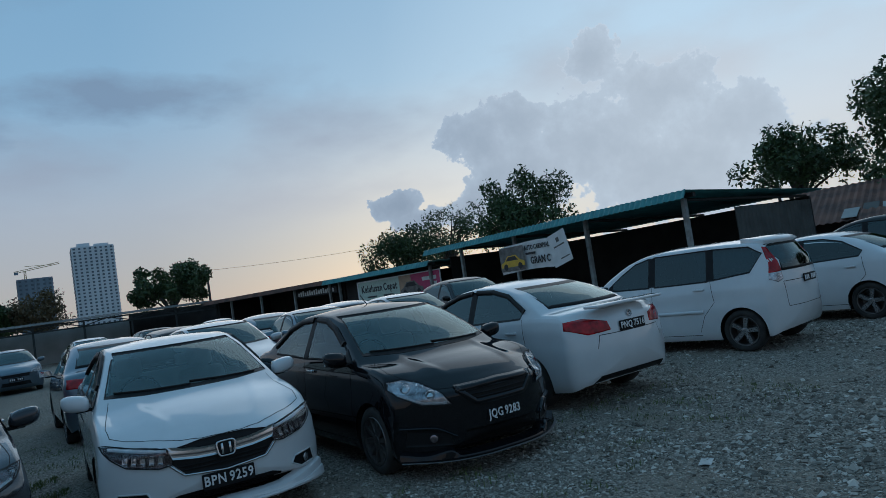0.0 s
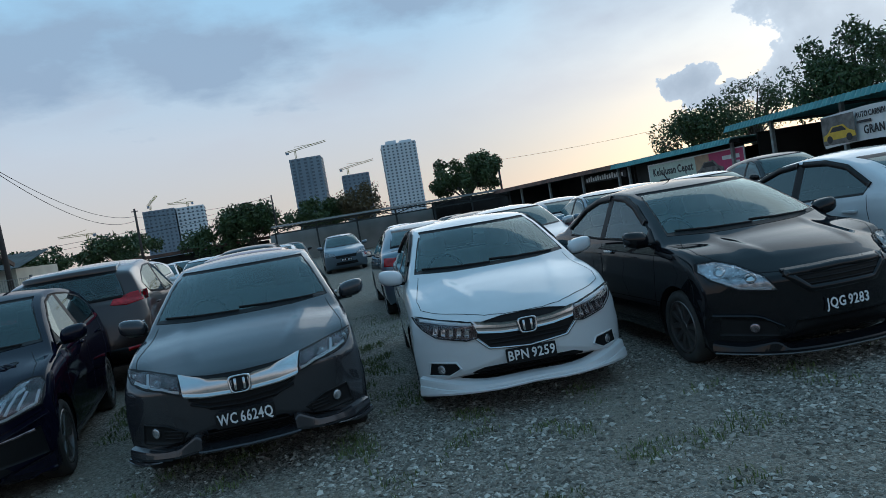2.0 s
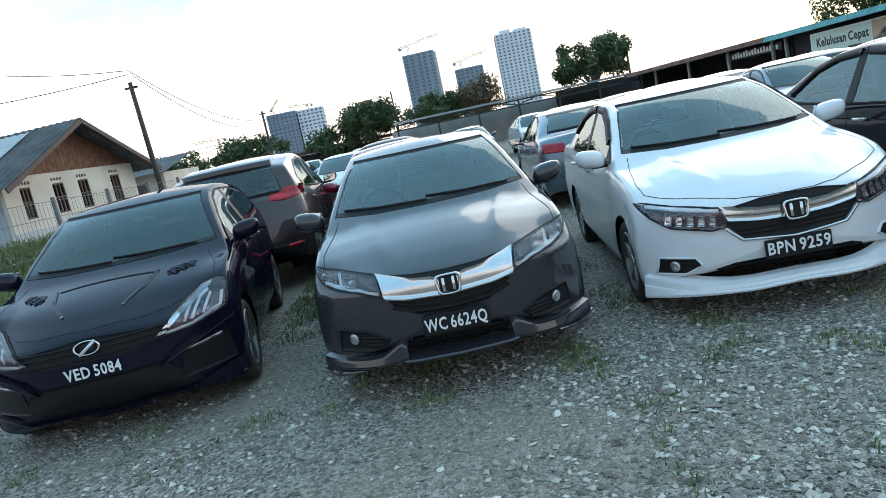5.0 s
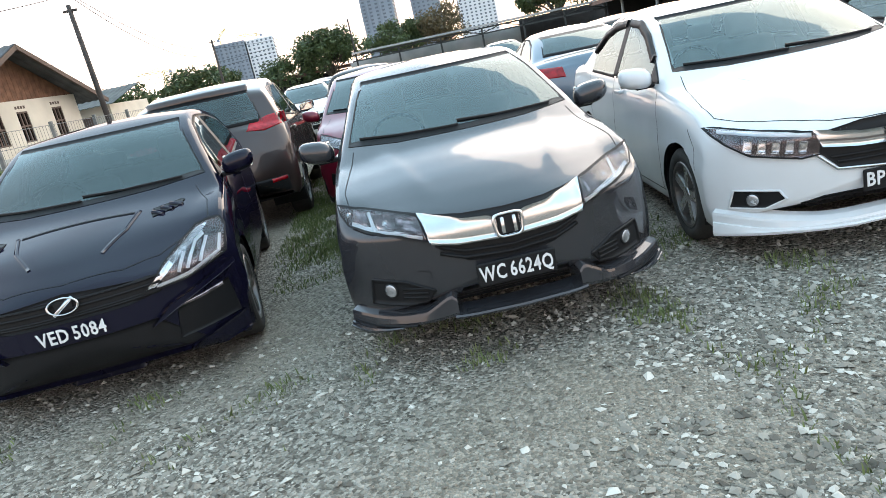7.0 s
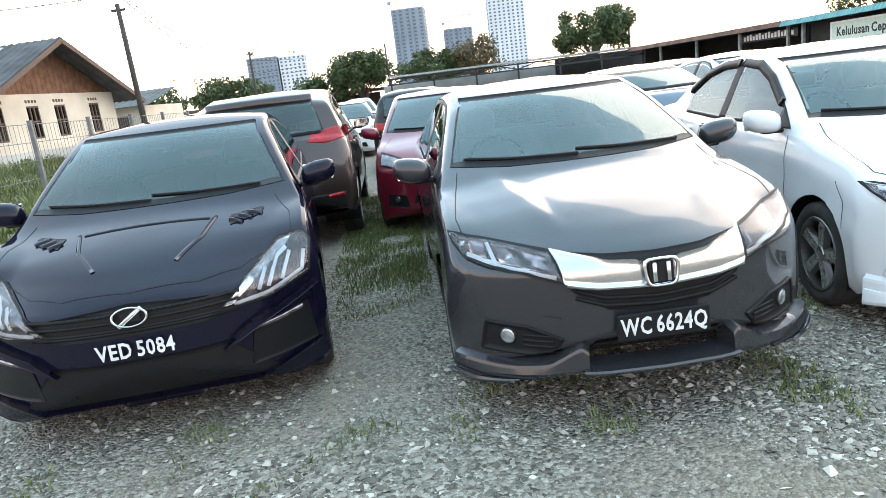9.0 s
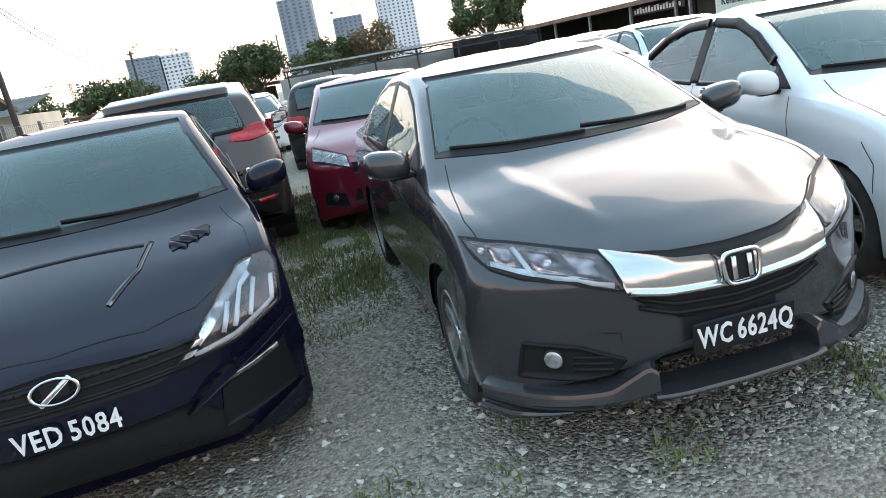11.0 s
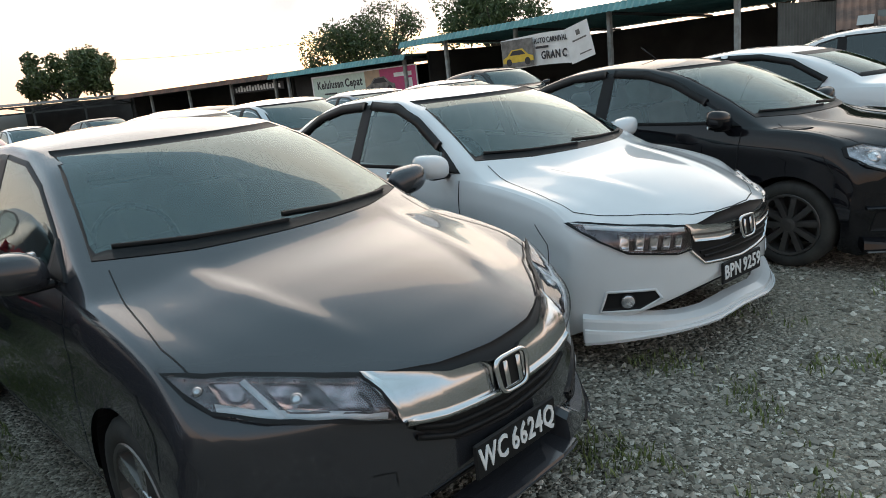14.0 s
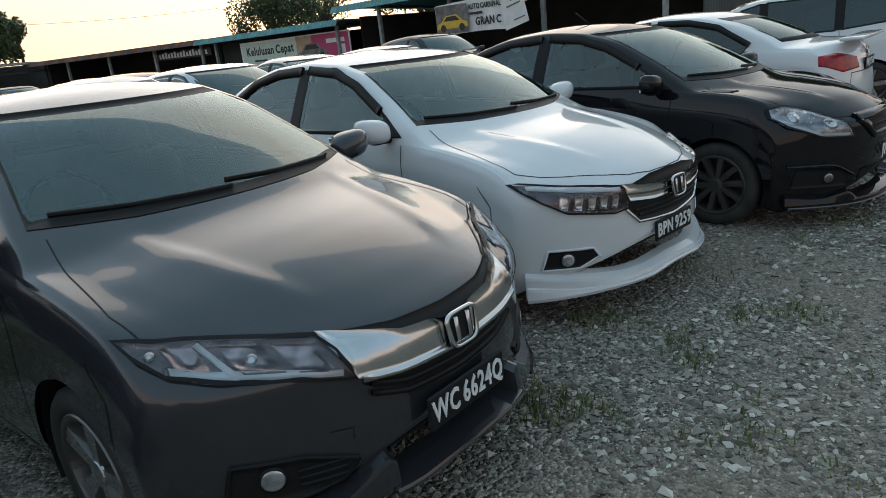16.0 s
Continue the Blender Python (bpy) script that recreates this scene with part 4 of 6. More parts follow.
# ---- ground ----
def ground_material():
    m = bpy.data.materials.new("gravel and dust")
    m.use_nodes = True
    nt = m.node_tree
    b = nt.nodes["Principled BSDF"]
    b.inputs["Roughness"].default_value = 0.92
    tc = nt.nodes.new("ShaderNodeTexCoord")

    def tex(kind, scale, **kw):
        n = nt.nodes.new(kind)
        n.inputs["Scale"].default_value = scale
        for k, v in kw.items():
            n.inputs[k].default_value = v
        nt.links.new(tc.outputs["Object"], n.inputs["Vector"])
        return n

    def ramp(src, stops):
        r = nt.nodes.new("ShaderNodeValToRGB")
        e = r.color_ramp.elements
        e[0].position, e[0].color = stops[0][0], (*stops[0][1], 1)
        e[1].position, e[1].color = stops[-1][0], (*stops[-1][1], 1)
        for p, c in stops[1:-1]:
            e.new(p).color = (*c, 1)
        nt.links.new(src, r.inputs[0])
        return r.outputs[0]

    def mix(f, a, c, mode="MIX"):
        n = nt.nodes.new("ShaderNodeMix")
        n.data_type, n.blend_type = "RGBA", mode
        if isinstance(f, float):
            n.inputs[0].default_value = f
        else:
            nt.links.new(f, n.inputs[0])
        nt.links.new(a, n.inputs[6])
        nt.links.new(c, n.inputs[7])
        return n.outputs[2]

    vor = tex("ShaderNodeTexVoronoi", 55.0)
    fine = tex("ShaderNodeTexNoise", 160.0, Detail=3.0)
    big = tex("ShaderNodeTexNoise", 0.55, Detail=6.0, Roughness=0.6)
    stone = ramp(vor.outputs["Color"], [(0.12, (0.085, 0.074, 0.058)), (0.5, (0.28, 0.252, 0.205)), (0.88, (0.52, 0.475, 0.405))])
    dust = ramp(fine.outputs[0], [(0.3, (0.20, 0.170, 0.128)), (0.7, (0.43, 0.375, 0.295))])
    f = ramp(big.outputs[0], [(0.46, (0, 0, 0)), (0.66, (0.8, 0.8, 0.8))])
    nt.links.new(mix(f, stone, dust), b.inputs["Base Color"])
    bp = nt.nodes.new("ShaderNodeBump")
    bp.inputs["Strength"].default_value, bp.inputs["Distance"].default_value = 1.0, 0.03
    inv = nt.nodes.new("ShaderNodeMath")
    inv.operation = "SUBTRACT"
    inv.inputs[0].default_value = 1.0
    nt.links.new(vor.outputs["Distance"], inv.inputs[1])
    nt.links.new(inv.outputs[0], bp.inputs["Height"])
    nt.links.new(bp.outputs[0], b.inputs["Normal"])
    return m


GROUND = ground_material()
def bank(x, y):
    """Height of the ground: flat lot, rising a little behind the fence."""
    t = min(1.0, max(0.0, (-10.0 - x) / 3.0))
    return 0.75 * t * t * (3 - 2 * t) + 0.012 * noise.noise((x * 0.7, y * 0.7, 0)) * (1 if abs(x) < 30 else 0)


gx = [-3000, -300, -80, -40, -25, -20] + [-16 + 0.5 * i for i in range(76)] + [26, 40, 80, 300, 3000]
gy = [-3000, -200, -40, -20, -12] + [-9 + 0.5 * i for i in range(70)] + [30, 36, 50, 80, 200, 600, 3500]
gv = [(x, y, bank(x, y)) for y in gy for x in gx]
nx = len(gx)
gf = [(j * nx + i, j * nx + i + 1, (j + 1) * nx + i + 1, (j + 1) * nx + i) for j in range(len(gy) - 1) for i in range(nx - 1)]
tagged(part("ground", gv, gf, GROUND, None), "grey gravel and dust car park ground", "ground", kind="structure")


# ---- the cars in the front row ----
def front_city(sh, car, mat, white):
    """Lamps, grille, bumper and body kit of the two matching sedans."""
    if white:
        lp = [(0.355, 0.690), (0.40, 0.708), (0.62, 0.735), (0.80, 0.775), (0.785, 0.730), (0.745, 0.685), (0.655, 0.620), (0.45, 0.585), (0.37, 0.598)]
        bars = [[(0.43 + 0.055 * k, 0.608 + 0.006 * k), (0.415 + 0.055 * k, 0.672 + 0.008 * k), (0.45 + 0.055 * k, 0.678 + 0.008 * k), (0.465 + 0.055 * k, 0.612 + 0.006 * k)] for k in range(5)]
        lamp(sh, car, lp, LAMPDARK, guides=[[(0.40, 0.697), (0.62, 0.724), (0.76, 0.752)]], cells=bars)
        g = [(-0.375, 0.60), (-0.36, 0.705), (-0.17, 0.735), (0, 0.738), (0.17, 0.735), (0.36, 0.705), (0.375, 0.60), (0.29, 0.512), (0, 0.492), (-0.29, 0.512)]
        patch(sh, car, "grille", g, "f", TRIM, 0.004)
        mesh_lines(sh, car, [(-0.36, 0.60), (0.36, 0.60), (0.28, 0.515), (-0.28, 0.515)], TRIM, 0.022)
        patch(sh, car, "chrome_bar", [(-0.395, 0.712), (-0.2, 0.690), (0, 0.680), (0.2, 0.690), (0.395, 0.712), (0.36, 0.632), (0.2, 0.612), (0, 0.605), (-0.2, 0.612), (-0.36, 0.632)], "f", CHROME, 0.020, depth=0.03, label="broad chrome bar")
        seam(sh, car, "bar_groove", [(-0.37, 0.668), (-0.2, 0.648), (0, 0.640), (0.2, 0.648), (0.37, 0.668)], "f", DARKRIM, 0.010, 0.022)
        seam(sh, car, "chrome_edge", [(-0.40, 0.605), (-0.30, 0.508), (0, 0.485), (0.30, 0.508), (0.40, 0.605)], "f", CHROME, 0.014, 0.012, thick=0.01)
        pocket = [(0.52, 0.372), (0.55, 0.420), (0.735, 0.428), (0.758, 0.325), (0.61, 0.320)]
        low = [(-0.44, 0.325), (-0.35, 0.362), (0.35, 0.362), (0.44, 0.325), (0.34, 0.265), (-0.34, 0.265)]
        fx, fz = 0.66, 0.372
    else:
        lp = [(0.370, 0.655), (0.405, 0.763), (0.56, 0.787), (0.71, 0.809), (0.788, 0.829), (0.777, 0.785), (0.743, 0.741), (0.66, 0.714), (0.50, 0.690)]
        cells = [[(0.415, 0.690), (0.430, 0.752), (0.505, 0.764), (0.500, 0.706)], [(0.525, 0.712), (0.525, 0.768), (0.610, 0.782), (0.605, 0.722)], [(0.655, 0.735), (0.650, 0.788), (0.715, 0.799), (0.715, 0.752)]]
        lamp(sh, car, lp, LAMPDARK, guides=[[(0.62, 0.716), (0.640, 0.790)], [(0.40, 0.677), (0.50, 0.704), (0.66, 0.728), (0.73, 0.752)]], bowls=[(0.565, 0.745, 0.020), (0.745, 0.788, 0.016)], cells=cells, cellmat=LAMPGREY)
        g = [(-0.36, 0.66), (0.36, 0.66), (0.353, 0.622), (0.21, 0.532), (0, 0.515), (-0.21, 0.532), (-0.353, 0.622)]
        patch(sh, car, "grille", g, "f", TRIM, 0.004)
        for z in (0.0, 0.032):
            seam(sh, car, "grille_line", [(-0.335, 0.622 - z), (-0.22, 0.585 - z), (0, 0.572 - z), (0.22, 0.585 - z), (0.335, 0.622 - z)], "f", TRIM, 0.014, 0.016, thick=0.01)
        patch(sh, car, "chrome_bar", [(-0.402, 0.766), (-0.33, 0.752), (-0.2, 0.724), (0, 0.710), (0.2, 0.724), (0.33, 0.752), (0.402, 0.766), (0.368, 0.652), (0.245, 0.636), (0, 0.627), (-0.245, 0.636), (-0.368, 0.652)], "f", CHROME, 0.024, depth=0.03, label="broad chrome bar")
        seam(sh, car, "bar_edge", [(-0.36, 0.650), (-0.245, 0.632), (0, 0.622), (0.245, 0.632), (0.36, 0.650)], "f", CHROME, 0.016, 0.034, thick=0.014)
        patch(sh, car, "bonnet_lip", [(-0.37, 0.764), (-0.2, 0.750), (0, 0.745), (0.2, 0.750), (0.37, 0.764), (0.2, 0.712), (0, 0.698), (-0.2, 0.712)], "f", TRIM, 0.008)
        pocket = [(0.395, 0.408), (0.53, 0.462), (0.69, 0.476), (0.712, 0.345), (0.535, 0.338), (0.44, 0.352)]
        low = [(-0.325, 0.262), (-0.262, 0.398), (0.262, 0.398), (0.325, 0.262)]
        fx, fz = 0.607, 0.418
    patch(sh, car, "lower_grille", low, "f", TRIM, 0.004)
    mesh_lines(sh, car, low, TRIM, 0.03)
    fog(sh, car, pocket, fx, fz, 0.034, LAMPBACK)
    for s in (-1, 1):
        seam(sh, car, "pocket_edge", [(s * u, v) for u, v in pocket], "f", mat if white else TRIM, 0.010, 0.010, closed=True, thick=0.008)
        if not white:
            for z in (0.375, 0.398, 0.421):
                seam(sh, car, "pocket_slat", [(s * 0.43, z), (s * 0.55, z + 0.004)], "f", TRIM, 0.010, 0.010, thick=0.008)
            seam(sh, car, "tow_cover", [(-0.40, 0.47), (-0.40, 0.505), (-0.46, 0.512)], "f", TRIM, 0.003, 0.002) if s < 0 else None
    if white:
        kit(sh, car, "front_lip", np.linspace(-0.815, 0.815, 121), [(0, 0.262), (0.36, 0.256), (0.52, 0.268), (0.66, 0.292), (0.82, 0.318)], [(0, 0.215), (0.4, 0.200), (0.82, 0.172)], 0.030, mat)
        kit(sh, car, "lip_step", np.linspace(-0.81, 0.81, 121), [(0, 0.236), (0.36, 0.226), (0.6, 0.232), (0.82, 0.262)], [(0, 0.205), (0.4, 0.190), (0.82, 0.163)], 0.048, mat)
    else:
        for s in (-1, 1):
            kit(sh, car, "front_lip", s * np.linspace(0.30, 0.815, 48), [(0.30, 0.372), (0.325, 0.392), (0.37, 0.370), (0.46, 0.318), (0.62, 0.302), (0.82, 0.318)], [(0.30, 0.272), (0.5, 0.238), (0.82, 0.215)], 0.034, mat, label="grey body-kit lip")
            kit(sh, car, "lip_groove", s * np.linspace(0.50, 0.81, 16), [(0.5, 0.252), (0.66, 0.250), (0.82, 0.276)], [(0.5, 0.234), (0.66, 0.228), (0.82, 0.252)], 0.043, TRIM)
            kit(sh, car, "lip_blade", s * np.linspace(0.56, 0.815, 30), [(0.56, 0.240), (0.66, 0.234), (0.72, 0.236), (0.82, 0.258)], [(0.56, 0.232), (0.66, 0.206), (0.74, 0.190), (0.82, 0.208)], 0.054, mat)
        kit(sh, car, "splitter", np.linspace(-0.32, 0.32, 15), [(0, 0.285), (0.32, 0.292)], [(0, 0.252), (0.32, 0.262)], 0.055, mat)
    ring_badge(sh, car, 0.640 if white else 0.672, 0.130, 0.108, square=0.6, off=0.045)
    for sgn in (-1, 1):
        seam(sh, car, "side_skirt", [(1.25, 0.20), (3.1, 0.20)], "s", mat, 0.09, 0.025, sgn, thick=0.03)


city_grey, sh = build_car(CITY, pose(0, 0, 0), GREY, "dark grey metallic sedan with chrome grille bar, parked on gravel", rim="blade", handles=CHROME, glass_mat=GLASS)
front_city(sh, city_grey, GREY, False)
plate(sh, city_grey, 0.457, "WC 6624Q", w=0.385, off=0.042)
tails(sh, city_grey, [(0.45, 0.84), (0.47, 1.0), (0.76, 1.02), (0.78, 0.86)], 0.72)

city_white, sh = build_car(CITY, pose(2.07, 0.13, 0, 0, 0, -6.0), WHITE, "white sedan with chrome grille and body kit", rim="five", handles=WHITE, visors=True, seats=PALESEAT)
front_city(sh, city_white, WHITE, True)
plate(sh, city_white, 0.425, "BPN 9259", w=0.385, off=0.03)
tails(sh, city_white, [(0.45, 0.84), (0.47, 1.0), (0.76, 1.02), (0.78, 0.86)], 0.72)

# black sedan with mesh grille
almera, sh = build_car(SEDAN, pose(4.23, -0.56, 0, 0, 0, -4), BLACK, "black sedan with dark alloy wheels and splitter", rim="ten", handles=CHROME, visors=True, seats=PALESEAT)
lamp(sh, almera, [(0.445, 0.612), (0.51, 0.722), (0.59, 0.80), (0.68, 0.840), (0.80, 0.836), (0.81, 0.78), (0.775, 0.710), (0.65, 0.634)], LAMPBACK, guides=[[(0.48, 0.632), (0.65, 0.652), (0.77, 0.726)]], bowls=[(0.575, 0.715, 0.045), (0.70, 0.770, 0.045)])
g = [(-0.39, 0.722), (-0.25, 0.595), (0.25, 0.595), (0.39, 0.722), (0, 0.735)]
patch(sh, almera, "grille", g, "f", TRIM, 0.004)
mesh_lines(sh, almera, g, TRIM, 0.03)
seam(sh, almera, "grille_frame", g, "f", BLACK, 0.045, 0.018, closed=True, thick=0.02)
patch(sh, almera, "lower_grille", [(-0.42, 0.25), (-0.36, 0.38), (0.36, 0.38), (0.42, 0.25)], "f", TRIM)
fog(sh, almera, [(0.46, 0.28), (0.50, 0.40), (0.76, 0.44), (0.78, 0.30)], 0.60, 0.35, 0.035)
kit(sh, almera, "front_lip", np.linspace(-0.81, 0.81, 101), [(0, 0.205), (0.42, 0.205), (0.50, 0.262), (0.66, 0.235), (0.82, 0.262)], [(0, 0.165), (0.4, 0.160), (0.82, 0.172)], 0.045, BLACK)
kit(sh, almera, "splitter_edge", np.linspace(-0.80, 0.80, 41), [(0, 0.172), (0.4, 0.168), (0.82, 0.186)], [(0, 0.158), (0.4, 0.154), (0.82, 0.170)], 0.062, DARKRIM, label="pale splitter edge")
for s in (-1, 1):
    kit(sh, almera, "bumper_fin", s * np.linspace(0.44, 0.80, 14), [(0.44, 0.36), (0.6, 0.455), (0.82, 0.470)], [(0.44, 0.34), (0.6, 0.425), (0.82, 0.440)], 0.022, BLACK)
plate(sh, almera, 0.47, "JQG 9283", w=0.36, off=0.016, bare=True)
tails(sh, almera, [(0.45, 0.84), (0.47, 1.0), (0.76, 1.02), (0.78, 0.86)], 0.72)
bm = bmesh.new()
add_tube(bm, (0, 2.35, 1.49), (0, 2.52, 1.62), 0.006)
bm_part("aerial", bm, TRIM, almera)

# blue-black hatchback with sharp lamps
myvi, sh = build_car(HATCH, pose(-2.27, 0.42, 0, 0, 0, 7), NAVY, "dark blue-black hatchback with bonnet vents", rim="twin", handles=NAVY, glass_mat=NAVYGLASS)
lp = [(0.364, 0.612), (0.524, 0.738), (0.663, 0.832), (0.75, 0.845), (0.795, 0.840), (0.815, 0.795), (0.790, 0.665), (0.585, 0.612)]
lamp(sh, myvi, lp, LAMPDARK, guides=[[(0.44, 0.622), (0.60, 0.632), (0.765, 0.682), (0.785, 0.76)], [(0.555, 0.655), (0.595, 0.735)], [(0.60, 0.658), (0.655, 0.765), (0.70, 0.79)], [(0.665, 0.668), (0.715, 0.77)]],
     cells=[[(0.380, 0.622), (0.53, 0.732), (0.665, 0.822), (0.73, 0.835), (0.70, 0.800), (0.56, 0.712), (0.43, 0.622)]])
g = [(-0.46, 0.60), (-0.48, 0.68), (0, 0.72), (0.48, 0.68), (0.46, 0.60), (0.3, 0.575), (-0.3, 0.575)]
patch(sh, myvi, "grille", g, "f", TRIM)
mesh_lines(sh, myvi, g, TRIM, 0.03)
patch(sh, myvi, "lower_grille", [(-0.62, 0.22), (-0.40, 0.46), (0.40, 0.46), (0.62, 0.22)], "f", TRIM)
for s in (-1, 1):
    seam(sh, myvi, "day_light", [(s * 0.505, 0.482), (s * 0.62, 0.486), (s * 0.735, 0.500)], "f", LAMPGREY, 0.020, 0.012, thick=0.01)
    patch(sh, myvi, "bumper_fin", [(s * 0.36, 0.425), (s * 0.47, 0.512), (s * 0.62, 0.560), (s * 0.80, 0.622), (s * 0.81, 0.590), (s * 0.60, 0.520)], "f", NAVY, 0.035, depth=0.05)
    patch(sh, myvi, "bumper_mesh", [(s * 0.47, 0.30), (s * 0.50, 0.47), (s * 0.77, 0.515), (s * 0.79, 0.30)], "f", TRIM, 0.006)
    patch(sh, myvi, "front_lip", [(s * 0.0, 0.16), (s * 0.0, 0.22), (s * 0.5, 0.24), (s * 0.80, 0.30), (s * 0.80, 0.18)], "f", NAVY, 0.03, depth=0.05)
    patch(sh, myvi, "bonnet_vent", [(s * 0.43, 0.57), (s * 0.42, 0.69), (s * 0.585, 0.82), (s * 0.60, 0.80), (s * 0.56, 0.69)], "t", TRIM, 0.004)
    for k in range(3):
        seam(sh, myvi, "vent_slat", [(s * (0.425 + 0.045 * k), 0.64 + 0.055 * k), (s * (0.49 + 0.05 * k), 0.61 + 0.06 * k)], "t", NAVY, 0.03, 0.012, thick=0.01)
    seam(sh, myvi, "scoop_edge", [(s * 0.19, 0.25), (s * 0.30, 0.45), (s * 0.35, 0.69)], "t", NAVY, 0.018, 0.006, thick=0.008)
seam(sh, myvi, "scoop_mouth", [(-0.32, 0.67), (0.32, 0.67)], "t", TRIM, 0.022, 0.004, thick=0.008)
ring_badge(sh, myvi, 0.665, 0.15, 0.085, off=0.02)
plate(sh, myvi, 0.515, "VED 5084", w=0.365, off=0.02, bare=True)
lamp(sh, myvi, [(0.52, 0.86), (0.56, 1.06), (0.80, 1.06), (0.82, 0.90)], TAILRED, name="tail_lamp", axis="b")

# white sedan seen from behind
attrage, sh = build_car(SEDAN, pose(6.72, 4.35, 0, 0, 0, 180), WHITE, "white sedan with red tail lamps, parked facing away", rim="cover", handles=WHITE, visors=True, glass_mat=DARKGLASS)
tails(sh, attrage, [(0.34, 0.84), (0.36, 0.94), (0.60, 1.0), (0.80, 0.99), (0.82, 0.90), (0.62, 0.82)], 0.86, "PNQ 7516")
patch(sh, attrage, "rear_valance", [(-0.62, 0.24), (-0.55, 0.36), (0.55, 0.36), (0.62, 0.24)], "b", TRIM)
seam(sh, attrage, "boot_gap", [(-0.55, 0.66), (-0.50, 0.80), (0.50, 0.80), (0.55, 0.66)], "b", TRIM, 0.008)
ring_badge(sh, attrage, 0.98, 0.07, 0.07, "b")
bm = bmesh.new()
rounded(bm, (-0.58, 4.22, 1.10), (0.58, 4.42, 1.135), 0.014)
bm_part("boot_spoiler", bm, WHITE, attrage)
plain_front(sh, attrage, SEDAN)

# white people carrier
mpv, sh = build_car(MPV, pose(10.12, 4.0, 0, 0, 0, 186), WHITE, "white people carrier with upright red tail lamps", rim="five", handles=WHITE, glass_mat=DARKGLASS)
lamp(sh, mpv, [(0.60, 1.10), (0.57, 1.46), (0.63, 1.47), (0.70, 1.24), (0.755, 1.09)], TAILRED, name="tail_lamp", axis="b")
lamp(sh, mpv, [(0.61, 0.99), (0.60, 1.092), (0.757, 1.082), (0.78, 1.0), (0.70, 0.95)], LAMPBACK, name="tail_lamp", axis="b")
plate(sh, mpv, 0.95, "", "b")
seam(sh, mpv, "tailgate_gap", [(-0.60, 0.60), (-0.62, 0.95), (0.62, 0.95), (0.60, 0.60), (-0.60, 0.60)], "b", TRIM, 0.008)
seam(sh, mpv, "side_moulding", [(1.4, 0.62), (3.0, 0.62)], "s", WHITE, 0.05, 0.014, 1, thick=0.01)
patch(sh, mpv, "rear_spoiler", [(-0.56, 1.50), (-0.54, 1.56), (0.54, 1.56), (0.56, 1.50)], "b", WHITE, 0.06, depth=0.07)
plain_front(sh, mpv, MPV)

# brown crossover parked behind the hatchback
cx, sh = build_car(SUV, pose(-2.46, 9.0, 0, 0, 0, 181), BROWN, "dark brown crossover with red tail lamps, rear towards the lane", rim="five", handles=BROWN)
lamp(sh, cx, [(0.48, 1.13), (0.52, 1.20), (0.72, 1.25), (0.90, 1.26), (0.90, 1.14), (0.66, 1.10)], TAILRED, name="tail_lamp", axis="b")
plate(sh, cx, 0.85, "", "b")
patch(sh, cx, "rear_bumper", [(-0.80, 0.36), (-0.80, 0.58), (0.80, 0.58), (0.80, 0.36)], "b", TRIM)
for s in (-1, 1):
    seam(sh, cx, "reflector", [(s * 0.62, 0.55), (s * 0.78, 0.56)], "b", TAILRED, 0.04, 0.012, thick=0.01)
patch(sh, cx, "roof_spoiler", [(-0.56, 1.56), (-0.54, 1.62), (0.54, 1.62), (0.56, 1.56)], "b", BROWN, 0.05, depth=0.06)
plain_front(sh, cx, SUV)

# red hatchback behind the grey sedan
redcar, sh = build_car(HATCH, pose(-0.44, 4.62, 0, 0, 0, -3), RED, "dark red hatchback on grass verge", rim="five", handles=RED, glass_mat=DARKGLASS)
plain_front(sh, redcar, HATCH)
fog(sh, redcar, [(0.50, 0.28), (0.52, 0.42), (0.72, 0.44), (0.74, 0.30)], 0.62, 0.38, 0.035)

